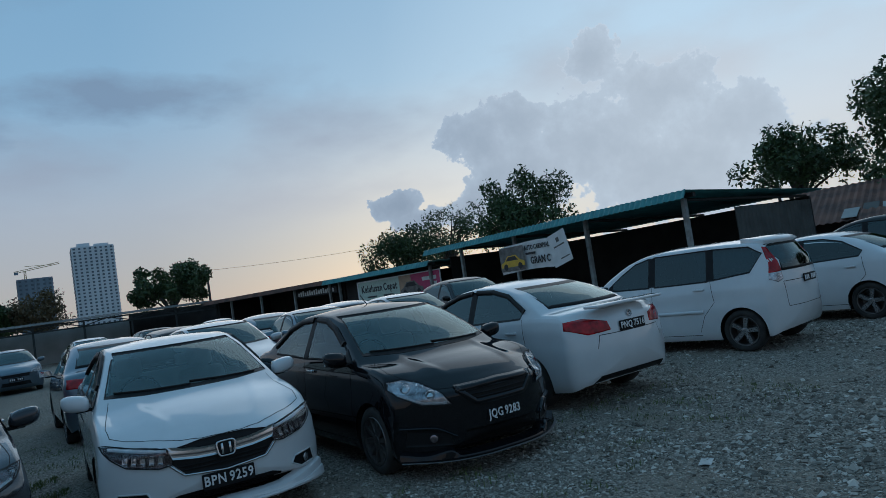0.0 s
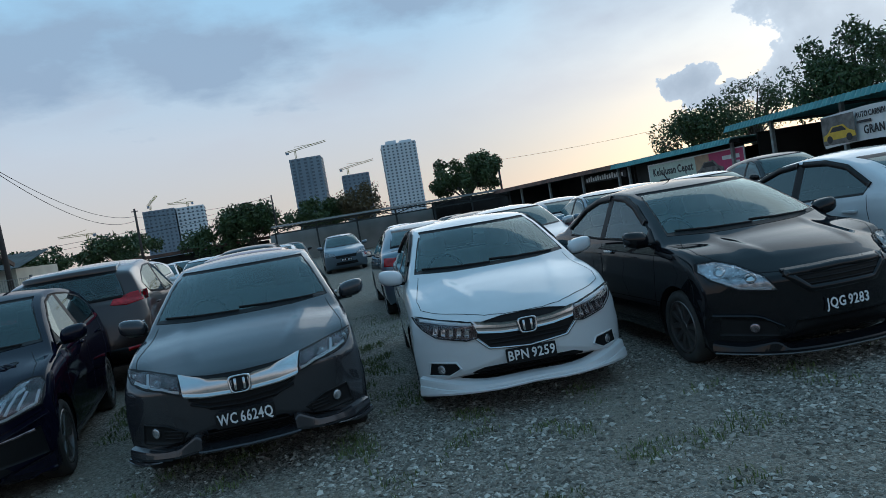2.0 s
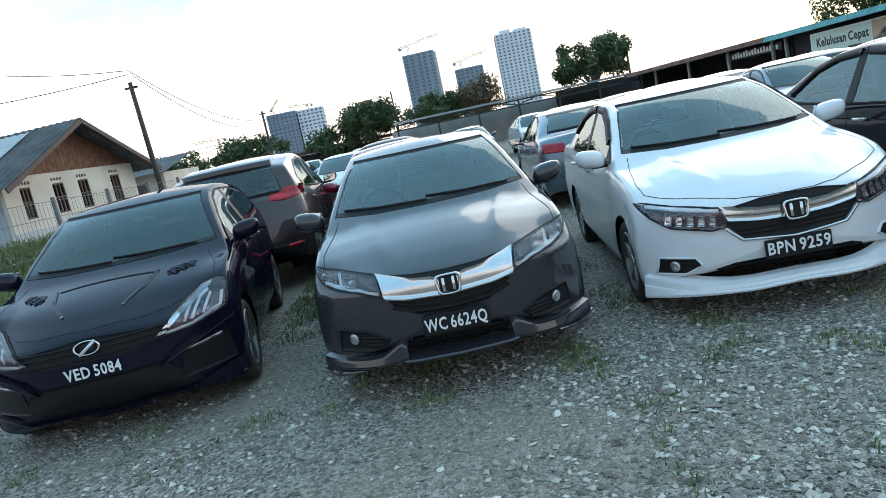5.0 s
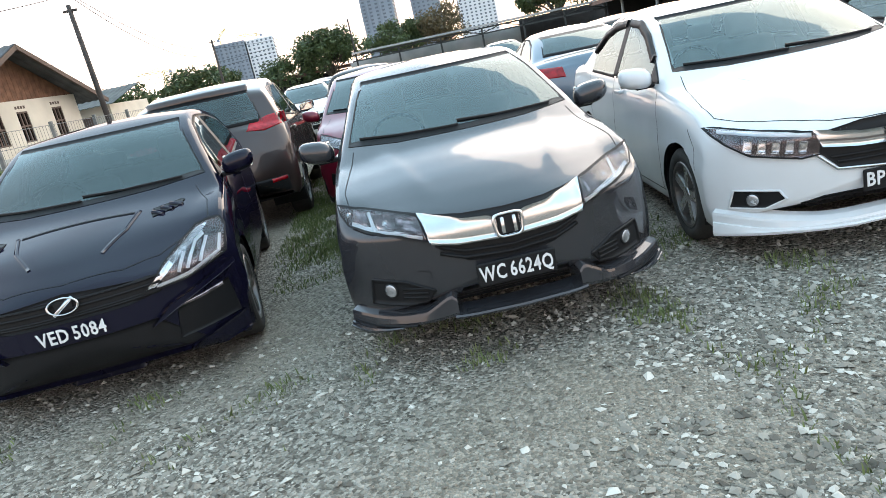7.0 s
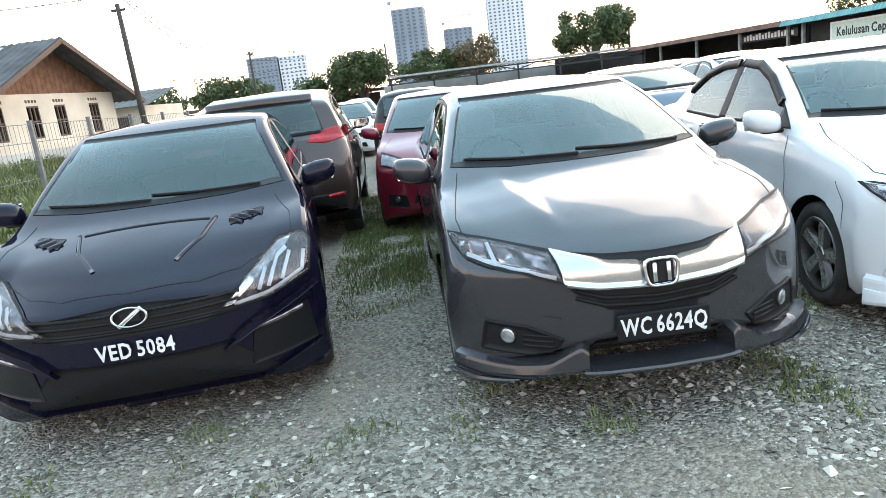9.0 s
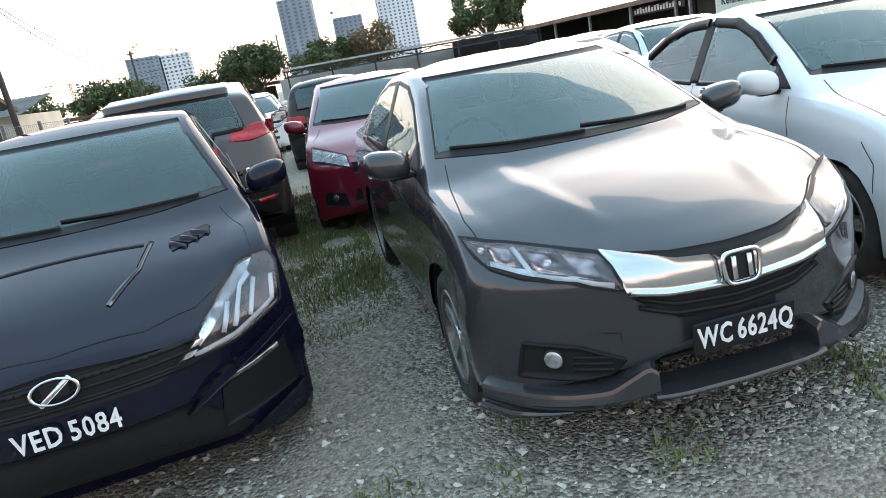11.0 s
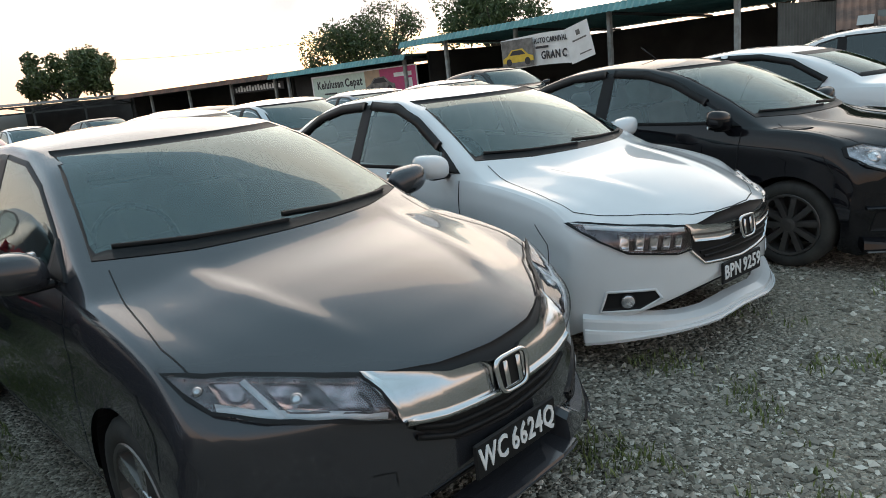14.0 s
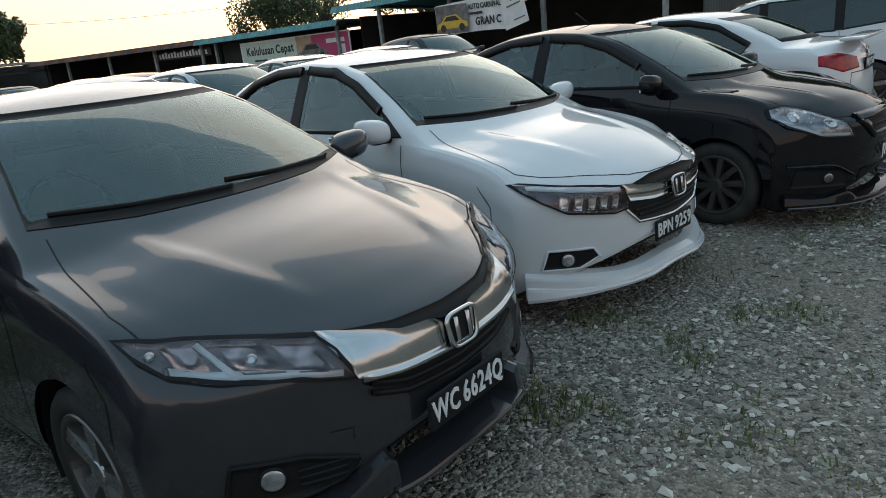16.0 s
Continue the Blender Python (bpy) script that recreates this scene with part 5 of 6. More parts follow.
# further rows
rows = [
    (MPV, -0.45, 14.9, 178, BLACK, "black people carrier, tailgate towards the lane"), (SEDAN, -2.2, 15.5, 3, WHITE, "white sedan in a far row"),
    (SUV, -4.6, 15.2, -2, WHITE, "white crossover in a far row"), (HATCH, -2.3, 22.5, 2, WHITE, "white hatchback in a far row"),
    (SEDAN, -0.2, 22, 180, SILVER, "silver sedan in a far row"), (SEDAN, 2.3, 22.5, 0, BLUEGREY, "blue-grey sedan in a far row"),
    (SEDAN, 2.85, 10.6, 177, BLUEGREY, "blue-grey sedan with boot spoiler, parked facing away"),
    (HATCH, 4.6, 6.4, -4, SILVER, "silver hatchback behind the white sedan"), (SEDAN, 7.0, 7.2, -8, BLUEGREY, "blue-grey sedan behind the black one"),
    (HATCH, 9.6, 7.6, -10, SILVER, "silver hatchback in the second row"), (SUV, 12.4, 8.6, -14, BLACK, "black crossover with roof rails"),
    (SEDAN, 13.4, 3.4, 182, WHITE, "white sedan with red tail lamps beside the people carrier"), (SUV, 16.6, 3.7, 182, BLACK, "black crossover near the end of the row"),
    (HATCH, 4.9, 14.0, 178, BLACK, "black hatchback in the third row"), (SEDAN, 7.4, 14.5, 175, BLUEGREY, "blue-grey sedan in the third row"),
    (HATCH, 10.0, 15.0, 172, BLUEGREY, "blue-grey hatchback in the third row"), (SEDAN, 5.0, 22.5, 0, WHITE, "white sedan in the fourth row"),
    (HATCH, 7.6, 23, 0, BLACK, "black hatchback in the fourth row"), (SEDAN, 10.2, 23.5, -4, SILVER, "silver sedan in the fourth row"),
    (SEDAN, -4.9, 22.8, 4, SILVER, "silver sedan near the far fence"), (HATCH, -5.5, 31, 4, WHITE, "white hatchback near the far fence"),
    (MPV, -2.6, 31, 2, WHITE, "white people carrier near the far fence"), (SEDAN, 0.2, 31.5, 0, BLACK, "black sedan near the far fence"),
]
for sp, x, y, rz, mat, label in rows:
    c, sh = build_car(sp, pose(x, y, 0, 0, 0, rz), mat, label, step=0.09, rim="five", glass_mat=DARKGLASS, hero=False)
    plain_front(sh, c, sp)
    z = sp["shoulder"][-1][1]
    lamp(sh, c, [(0.46, z - 0.10), (0.48, z + 0.04), (0.78, z + 0.06), (0.80, z - 0.08)], TAILRED, name="tail_lamp", axis="b")
    plate(sh, c, z - 0.14, "", "b")


# ---- sheds round the lot ----
CORR = material("green roof sheet", (0.13, 0.33, 0.33), 0.5, 0.1, second=(0.08, 0.23, 0.24), scale=2.0)
SHEET = material("weathered grey sheet", (0.10, 0.105, 0.10), 0.7, 0.1, second=(0.06, 0.063, 0.06), scale=1.5)
# near-black: the shade inside the open sheds is put into this wall colour
DARKWALL = material("near-black wall", (0.035, 0.033, 0.032), 0.85, second=(0.018, 0.017, 0.017), scale=1.2)
STEELPOST = material("painted steel post", (0.30, 0.33, 0.33), 0.55, second=(0.20, 0.20, 0.19), scale=5)
DARKSTEEL = material("dark steel", (0.05, 0.055, 0.055), 0.6, 0.3)
RUST = material("rusted roof sheet", (0.20, 0.105, 0.075), 0.85, second=(0.085, 0.055, 0.045), scale=1.3, bump=0.1)
WHITEWALL = material("grey-white block wall", (0.48, 0.49, 0.48), 0.85, second=(0.36, 0.37, 0.36), scale=0.8)
VINYL = material("white banner vinyl", (0.78, 0.78, 0.77), 0.5, second=(0.68, 0.68, 0.67), scale=3)
YELLOW = material("yellow print", (0.70, 0.46, 0.04), 0.5)
PINK = material("magenta print", (0.50, 0.05, 0.16), 0.5)
TAN = material("faded orange print", (0.50, 0.34, 0.22), 0.6, second=(0.36, 0.26, 0.18), scale=3)
INK = material("black print", (0.02, 0.02, 0.025), 0.5)
PALEGREEN = material("pale green print", (0.55, 0.66, 0.58), 0.5)
PRINTGREY = material("grey print", (0.20, 0.19, 0.18), 0.5, second=(0.09, 0.085, 0.08), scale=5)


def corrugated(name, p0, along, across, pitch, amp, mat, parent, label="", thick=0.02):
    """A sheet with waves: p0 corner, along = run of the waves, across = the way they repeat."""
    p0, along, across = Vector(p0), Vector(along), Vector(across)
    n = along.cross(across).normalized()
    if n.z < 0 or (abs(n.z) < 0.01 and n.x + n.y < 0):
        n = -n
    k = int(across.length / pitch) * 4
    V, F = [], []
    for i in range(k + 1):
        off = amp * math.sin(2 * math.pi * i / 4 + 0.4)
        q = p0 + across * (i / k) + n * off
        V += [q, q + along, q - n * thick, q + along - n * thick]
    for i in range(k):
        a, b = 4 * i, 4 * i + 4
        F += [(a, a + 1, b + 1, b), (a + 2, b + 2, b + 3, a + 3), (a, b, b + 2, a + 2), (a + 1, a + 3, b + 3, b + 1)]
    return part(name, V, F, mat, parent, label, smooth=False)


def shed(m, label, x0, x1, y0, y1, zf, zb, posts, roofmat, gap=0.14, endwall=True):
    s = thing("shed", m, label, "shed")
    corrugated("roof", (x0 - 0.5, y0 - 0.4, zf + 0.03), (x1 - x0 + 0.8, 0, zb - zf), (0, y1 - y0 + 0.8, 0), 0.22, 0.025, roofmat, s)
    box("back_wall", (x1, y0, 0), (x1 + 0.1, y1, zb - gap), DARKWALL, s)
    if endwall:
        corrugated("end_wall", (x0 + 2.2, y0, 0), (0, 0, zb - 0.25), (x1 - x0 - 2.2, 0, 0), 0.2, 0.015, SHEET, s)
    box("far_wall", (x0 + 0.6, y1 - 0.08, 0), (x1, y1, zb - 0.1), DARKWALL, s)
    box("eave_beam", (x0 - 0.06, y0 - 0.3, zf - 0.16), (x0 + 0.06, y1 + 0.3, zf - 0.03), DARKSTEEL, s)
    corrugated("eave_sheet", (x0 - 0.62, y0 - 0.4, zf - 0.20), (0.14, 0, 0.25), (0, y1 - y0 + 0.8, 0), 0.22, 0.02, roofmat, s)
    for y in posts:
        box("post", (x0 - 0.07, y - 0.07, 0), (x0 + 0.07, y + 0.07, zf - 0.16), STEELPOST, s, 0.01)
        bm = bmesh.new()
        add_tube(bm, (x0, y, zf - 0.2), (x1, y, zb - 0.12), 0.05, 6)
        bm_part("rafter", bm, DARKSTEEL, s)
    return s


big = shed(pose(18.35, 6.7, 0, 0, 0, -4.5), "open-fronted shed with green corrugated roof and dark interior", 0, 6.4, 0, 14.3, 3.22, 2.9, (0.1, 4.3, 8.4, 12.3), CORR)
low = shed(pose(19.35, 21.4, 0, 0, 0, 2), "low shop front with green curved roof edge", 0, 5, 0, 9.6, 2.72, 2.6, (0.2, 9.0), CORR, endwall=False)
# near-black slab that stands for the shaded inside of the shop
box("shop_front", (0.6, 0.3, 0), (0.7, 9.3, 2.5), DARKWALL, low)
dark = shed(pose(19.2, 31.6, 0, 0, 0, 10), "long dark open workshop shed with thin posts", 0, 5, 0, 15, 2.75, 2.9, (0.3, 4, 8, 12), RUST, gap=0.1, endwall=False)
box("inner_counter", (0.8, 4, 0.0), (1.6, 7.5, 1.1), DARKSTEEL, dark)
carport = thing("carport", pose(-1.2, 46.6, 0), "long green steel carport with trusses", "carport")
corrugated("roof", (0, -0.2, 2.75), (0, 4.6, 0.25), (19, 0, 0), 0.25, 0.02, SHEET, carport)
for i in range(7):
    x = 0.3 + 3.0 * i
    box("post", (x - 0.06, 0, 0), (x + 0.06, 0.12, 2.6), DARKSTEEL, carport)
    bm = bmesh.new()
    add_tube(bm, (x, 0.1, 2.3), (x + 1.5, 0.1, 2.68), 0.035, 6)
    add_tube(bm, (x + 1.5, 0.1, 2.68), (x + 3, 0.1, 2.3), 0.035, 6)
    bm_part("truss", bm, DARKSTEEL, carport)
box("beam", (0, 0.0, 2.22), (19, 0.1, 2.32), DARKSTEEL, carport)
box("beam", (0, 0.0, 2.6), (19, 0.1, 2.7), DARKSTEEL, carport)
tagged(box("wall_back", (-1.5, 52.0, 0), (12, 52.2, 2.3), WHITEWALL), "grey-white block wall behind the carport", "wall", kind="structure")
tagged(box("wall_dark", (12, 51.8, 0), (22, 52.0, 2.8), DARKWALL), "near-black wall behind the sheds", "wall", kind="structure")
far_shed = thing("far_shed", pose(-27, 62, 0), "long low dark shed with flat roof", "shed")
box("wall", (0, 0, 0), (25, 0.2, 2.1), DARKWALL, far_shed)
box("roof", (-0.5, -1.2, 2.2), (25.6, 4, 2.45), RUST, far_shed)
for i in range(6):
    box("post", (0.5 + 4.6 * i, -1.0, 0), (0.62 + 4.6 * i, -0.88, 2.2), DARKSTEEL, far_shed)

# hanging banner and shop sign: their faces look to -x
FACE = Matrix(((0, 0, -1, 0), (-1, 0, 0, 0), (0, 1, 0, 0), (0, 0, 0, 1)))


def car_print(parent, m, mat, w):
    """A plain flat car shape printed on a sign."""
    h = w * 0.36
    body = [(-0.5, 0.05), (-0.5, 0.35), (-0.36, 0.5), (-0.2, 0.9), (0.15, 0.95), (0.32, 0.55), (0.48, 0.42), (0.5, 0.1)]
    part("printed_car", [m @ Vector((x * w, (y - 0.5) * h, 0.006)) for x, y in body], [tuple(range(8))], mat, parent, smooth=False)
    part("printed_window", [m @ Vector((x * w, (y - 0.5) * h, 0.011)) for x, y in ((-0.28, 0.55), (-0.17, 0.84), (0.12, 0.86), (0.24, 0.56))], [(0, 1, 2, 3)], INK, parent, smooth=False)
    for c in (-0.3, 0.3):
        part("printed_wheel", [m @ Vector((c * w + 0.09 * w * math.cos(a), -0.4 * h + 0.09 * w * math.sin(a), 0.013)) for a in np.linspace(0, 2 * math.pi, 13)[:-1]], [tuple(range(12))], INK, parent, smooth=False)


banner = thing("banner", Matrix.Translation((18.0, 13.05, 2.18)) @ pose(0, 0, 0, 0, 0, -3) @ FACE, "sagging white vinyl banner with a yellow car print", "banner")
V, F = [], []
for i in range(25):
    u = -1.95 + 3.05 * i / 24
    for j in range(7):
        v = -0.52 + 1.04 * j / 6
        V.append((u, v + 0.05 * math.cos(u * 1.1) - 0.05, 0.05 * math.sin(u * 3.1 + v) + 0.02))
F = [(i * 7 + j, (i + 1) * 7 + j, (i + 1) * 7 + j + 1, i * 7 + j + 1) for i in range(24) for j in range(6)]
part("sheet", V, F, VINYL, banner)
TILT = pose(1.42, 0.10, 0.06, 0, 0, 14)
box("torn_sheet", (-0.46, -0.62, -0.004), (0.50, 0.52, 0.004), VINYL, banner, 0, TILT)
box("printed_mark", (-0.02, 0.18, 0.004), (0.13, 0.34, 0.012), PRINTGREY, banner, 0, TILT)
box("printed_bar", (-0.22, 0.02, 0.004), (0.34, 0.07, 0.012), PRINTGREY, banner, 0, TILT)
box("printed_bar", (-0.06, -0.44, 0.004), (0.40, -0.40, 0.012), PRINTGREY, banner, 0, TILT)
part("printed_ground", [(-1.9, -0.5, 0.09), (-0.45, -0.5, 0.09), (-0.45, 0.42, 0.09), (-1.9, 0.42, 0.09)], [(0, 1, 2, 3)], PRINTGREY, banner, smooth=False)
car_print(banner, pose(-1.15, -0.12, 0.09), YELLOW, 1.42)
lettering("AUTO CARNIVAL", banner, 0.24, pose(0.30, 0.27, 0.09), INK, depth=0.004, width=1.40)
lettering("GRAN C", banner, 0.36, pose(0.42, -0.22, 0.09), INK, depth=0.004, width=1.08)
box("printed_bar", (-0.35, 0.02, 0.08), (0.2, 0.10, 0.092), INK, banner)

sign = thing("shop_sign", Matrix.Translation((19.2, 24.6, 1.77)) @ pose(0, 0, 0, 0, 0, 4) @ FACE, "pale shop sign with magenta half and a car picture", "sign")
box("board", (-3.6, -0.57, -0.05), (3.6, 0.57, 0.0), VINYL, sign)
box("printed_field", (-3.5, -0.5, 0.0), (0.3, 0.5, 0.006), PALEGREEN, sign)
box("printed_field", (1.3, -0.52, 0.0), (3.55, 0.52, 0.006), PINK, sign)
box("printed_field", (0.3, -0.52, 0.0), (1.3, 0.52, 0.006), TAN, sign)
car_print(sign, pose(1.3, -0.1, 0.004), PRINTGREY, 1.9)
lettering("Kelulusan Cepat", sign, 0.52, pose(-1.55, 0.1, 0.01), INK, depth=0.004)
for u in (-2.2, -0.7):
    box("printed_bar", (u - 0.5, -0.36, 0.004), (u + 0.4, -0.28, 0.012), INK, sign)
box("printed_bar", (2.2, 0.12, 0.004), (3.3, 0.30, 0.012), VINYL, sign)
box("printed_mark", (2.9, -0.35, 0.004), (3.3, 0.02, 0.012), VINYL, sign)
board = thing("name_board", Matrix.Translation((19.0, 33.5, 2.2)) @ pose(0, 0, 0, 0, 0, 8) @ FACE, "dark board with a row of white letter shapes", "sign")
box("board", (-2.2, -0.2, -0.04), (2.2, 0.2, 0), INK, board)
for i in range(16):
    box("character", (-2.0 + 0.25 * i, -0.12, 0), (-1.84 + 0.25 * i, 0.1 + 0.05 * (i % 3), 0.01), VINYL, board)

# old house with rusted roofs beyond the big shed
old = thing("old_house", pose(26.3, 7.4, 0, 0, 0, -75), "run-down low house with patched rusty roofs", "house")
box("wall", (0.2, 0.3, 0), (5.0, 4, 1.75), DARKWALL, old)
corrugated("roof", (-0.6, -0.5, 1.72), (0, 4.0, 1.45), (6.0, 0, 0), 0.25, 0.025, RUST, old)
corrugated("awning", (2.0, -1.4, 1.62), (0, 1.5, 0.42), (3.4, 0, 0), 0.25, 0.03, RUST, old)
for k in range(6):
    x = 1.4 + 0.62 * k
    box("roof_patch", (x, -0.35, 0), (x + 0.5, 0.6 + 0.25 * (k % 2), 0.02), SHEET if k % 2 else WHITEWALL, old, 0, pose(0, 0, 1.93 + 0.03 * (k % 3), 20, 0, 3 * (k % 3) - 3))
for k in range(7):
    box("hung_cloth", (2.1 + 0.45 * k, -1.42, 1.36 + 0.04 * (k % 3)), (2.45 + 0.45 * k, -1.40, 1.62), WHITEWALL, old)
for x in (2.1, 3.6, 5.2):
    box("post", (x, -1.38, 0), (x + 0.07, -1.31, 1.62), STEELPOST, old)
tagged(box("wall_side", (0, 0, 0), (16, 0.15, 1.5), SHEET, None, 0, pose(28.2, 2.6, 0, 0, 0, -78)), "low weathered block wall beside the old house", "wall", kind="structure")
shack = thing("shack", pose(37, -3, 0, 0, 0, -20), "pale sheet-roofed shack behind trees", "shack")
box("wall", (0, 0, 0), (8, 4, 2.8), SHEET, shack)
corrugated("roof", (-0.4, -0.8, 2.8), (0, 3.6, 1.2), (8.8, 0, 0), 0.3, 0.03, WHITEWALL, shack)

# ---- house beside the lot ----
CREAM = material("cream rendered wall", (0.66, 0.60, 0.50), 0.9, second=(0.54, 0.49, 0.41), scale=0.9, bump=0.05)
PALEBLUE = material("pale blue-grey render", (0.42, 0.46, 0.48), 0.9, second=(0.30, 0.34, 0.36), scale=0.7)
PLANK = material("brown weathered boards", (0.21, 0.10, 0.055), 0.8, second=(0.12, 0.055, 0.03), scale=4)
ROOFGREY = material("grey roof sheet", (0.09, 0.092, 0.095), 0.8, second=(0.045, 0.045, 0.047), scale=1.4)
ROOFPALE = material("pale roof sheet", (0.46, 0.48, 0.49), 0.6, second=(0.36, 0.38, 0.39), scale=2)
WOODWIN = material("dark window wood", (0.10, 0.065, 0.05), 0.7)
house = thing("house", pose(-13.6, 19.4, 0, 0, 0, -11), "single-storey cream house with brown boarded gable and grey roof", "house")
HW, HL, ZW, ZP = 7.4, 13.0, 3.05, 4.85      # gable width, length, wall height, ridge
wins = [(0.75, 1.25), (2.35, 2.95), (3.75, 4.35), (5.75, 6.35)]
WZ0, WZ1 = 1.55, 2.65
xs = [0.0] + [q for w in wins for q in w] + [HW]
for i in range(len(xs) - 1):
    if i % 2 == 0:
        box("wall_panel", (-0.15, xs[i], 0), (0, xs[i + 1], ZW), CREAM, house)
    else:
        box("wall_panel", (-0.15, xs[i], 0), (0, xs[i + 1], WZ0), CREAM, house)
        box("wall_panel", (-0.15, xs[i], WZ1), (0, xs[i + 1], ZW), CREAM, house)
bm = bmesh.new()
for lo, hi in (((-5.5, 0, 0), (-0.15, 0.15, ZW)), ((-HL, 0, 0), (-6.6, 0.15, ZW)), ((-6.6, 0, 2.35), (-5.5, 0.15, ZW))):
    add_box(bm, lo, hi)
bm_part("long_wall", bm, PALEBLUE, house, smooth=False)
box("door", (-6.6, 0.06, 0.3), (-5.5, 0.12, 2.35), WOODWIN, house)
box("far_wall", (-HL, HW - 0.15, 0), (-0.15, HW, ZW), PALEBLUE, house)
for y0, y1 in wins:
    w = box("window", (-0.12, y0, WZ0), (-0.09, y1, WZ1), DARKGLASS, house)
    for k in range(4):
        u = y0 + (y1 - y0) * k / 3
        box("window_bar", (-0.08, u - 0.03, WZ0), (-0.02, u + 0.03, WZ1), WOODWIN, w)
    for z in (WZ0, (WZ0 + WZ1) / 2, WZ1 - 0.06):
        box("window_bar", (-0.08, y0, z), (-0.015, y1, z + 0.06), WOODWIN, w)
    for k in range(4):
        box("vent_block", (0.0, y0 + 0.15 * k, WZ1 + 0.10), (0.012, y0 + 0.15 * k + 0.09, WZ1 + 0.2), WOODWIN, house)
box("plinth", (-0.02, 0, 0), (0.06, HW, 1.15), WHITEWALL, house)
nb = 30
for k in range(nb):
    y0, y1 = HW * k / nb, HW * (k + 1) / nb
    top = lambda y: ZW + (ZP - ZW) * (1 - abs(y - HW / 2) / (HW / 2))
    V = [(-0.10 + d, y, z) for d in (0, 0.05) for y, z in ((y0, ZW), (y1 - 0.015, ZW), (y1 - 0.015, top(y1)), (y0, top(y0)))]
    part("board", V, [(0, 3, 2, 1), (4, 5, 6, 7), (0, 1, 5, 4), (1, 2, 6, 5), (2, 3, 7, 6), (3, 0, 4, 7)], PLANK, house, smooth=False)
sl = (ZP - ZW) / (HW / 2)
corrugated("roof", (0.9, -0.8, ZW - 0.8 * sl), (0, HW / 2 + 0.8, (HW / 2 + 0.8) * sl), (-HL - 1.4, 0, 0), 0.3, 0.02, ROOFGREY, house)
corrugated("roof", (0.9, HW + 0.8, ZW - 0.8 * sl), (0, -HW / 2 - 0.8, (HW / 2 + 0.8) * sl), (-HL - 1.4, 0, 0), 0.3, 0.02, ROOFGREY, house)
for x, wd in ((-1.0, 1.6), (-4.2, 1.1), (-7.5, 1.3)):
    corrugated("pale_sheet", (x, -0.6, ZW - 0.6 * sl + 0.06), (0, HW / 2 + 0.2, (HW / 2 + 0.2) * sl), (-wd, 0, 0), 0.3, 0.02, ROOFPALE, house)
for s in (-1, 1):
    bm = bmesh.new()
    a = Vector((0.88, HW / 2 + s * (HW / 2 + 0.8), ZW - 0.8 * sl - 0.09))
    b = Vector((0.88, HW / 2, ZP - 0.09))
    d = (b - a)
    add_box(bm, (0, -0.04, -0.09), (d.length, 0.04, 0.07), 0, Matrix.Translation(a) @ d.to_track_quat("X", "Z").to_matrix().to_4x4())
    bm_part("barge_board", bm, WOODWIN, house, smooth=False)
annex = thing("annex", pose(-12.5, 31, 0, 0, 0, -8), "low cream annex with a blue-green sheet roof", "annex")
box("wall", (-5, 0, 0), (0, 4, 2.5), CREAM, annex)
corrugated("roof", (-5.5, -0.6, 2.5), (0, 3.2, 0.8), (6, 0, 0), 0.3, 0.02, SHEET, annex)
for k in range(3):
    box("window", (-4.4 + 1.4 * k, -0.02, 1.2), (-3.7 + 1.4 * k, 0.02, 2.1), WOODWIN, annex)

# fence, poles and wires
FENCEWIRE = material("galvanised wire", (0.16, 0.165, 0.165), 0.6, 0.3)
CONC = material("concrete post", (0.20, 0.20, 0.195), 0.85, second=(0.14, 0.14, 0.135), scale=6)
fence = thing("fence", pose(-10.1, 2, bank(-10.1, 8)), "wire mesh fence on grey posts along the verge", "fence")
for k in range(9):
    box("post", (-0.05, 3.4 * k - 0.05, -0.05), (0.05, 3.4 * k + 0.05, 2.0), CONC, fence, 0.008)
bm = bmesh.new()
for z in (0.15, 0.55, 1.0, 1.45, 1.9):
    add_tube(bm, (0, 0, z), (0, 27.2, z), 0.009, 5)
for k in range(136):
    add_tube(bm, (0, 0.2 * k, 0.15), (0, 0.2 * k, 1.9), 0.005, 4)
ob = bm_part("wire_mesh", bm, FENCEWIRE, fence)
POLEWOOD = material("dark timber pole", (0.06, 0.05, 0.045), 0.85)


def pole(x, y, h, r, label, arm=True, lean=0.0):
    p = thing("utility_pole", pose(x, y, bank(x, y) - 0.05, 0, lean), label, "utility pole")
    bm = bmesh.new()
    add_tube(bm, (0, 0, 0), (0, 0, h), r, 10, r * 0.65)
    bm_part("shaft", bm, POLEWOOD, p)
    if arm:
        box("bracket", (-0.25, -0.04, h - 0.25), (0.25, 0.04, h - 0.17), POLEWOOD, p)
    return p


pole(-10.4, 24.6, 6.0, 0.12, "tall dark timber pole carrying wires", lean=-1)
pole(-11.7, 54.5, 5.9, 0.12, "dark timber pole far off")
pole(-1.0, 58, 6.0, 0.10, "thin pole before the trees", arm=False)
pole(21.5, 62, 6.6, 0.14, "pole behind the dark sheds", arm=False)
pole(46, 18, 8.6, 0.12, "pole behind the old house")


def wire(a, b, sag, name="overhead_wire"):
    a, b = Vector(a), Vector(b)
    bm = bmesh.new()
    q = [a.lerp(b, i / 16) - Vector((0, 0, sag * 4 * (i / 16) * (1 - i / 16))) for i in range(17)]
    for u, v in zip(q, q[1:]):
        add_tube(bm, u, v, 0.014, 5)
    tagged(bm_part(name, bm, TRIM, None), "thin black overhead wire sagging between poles", "wire", "overhead wires")


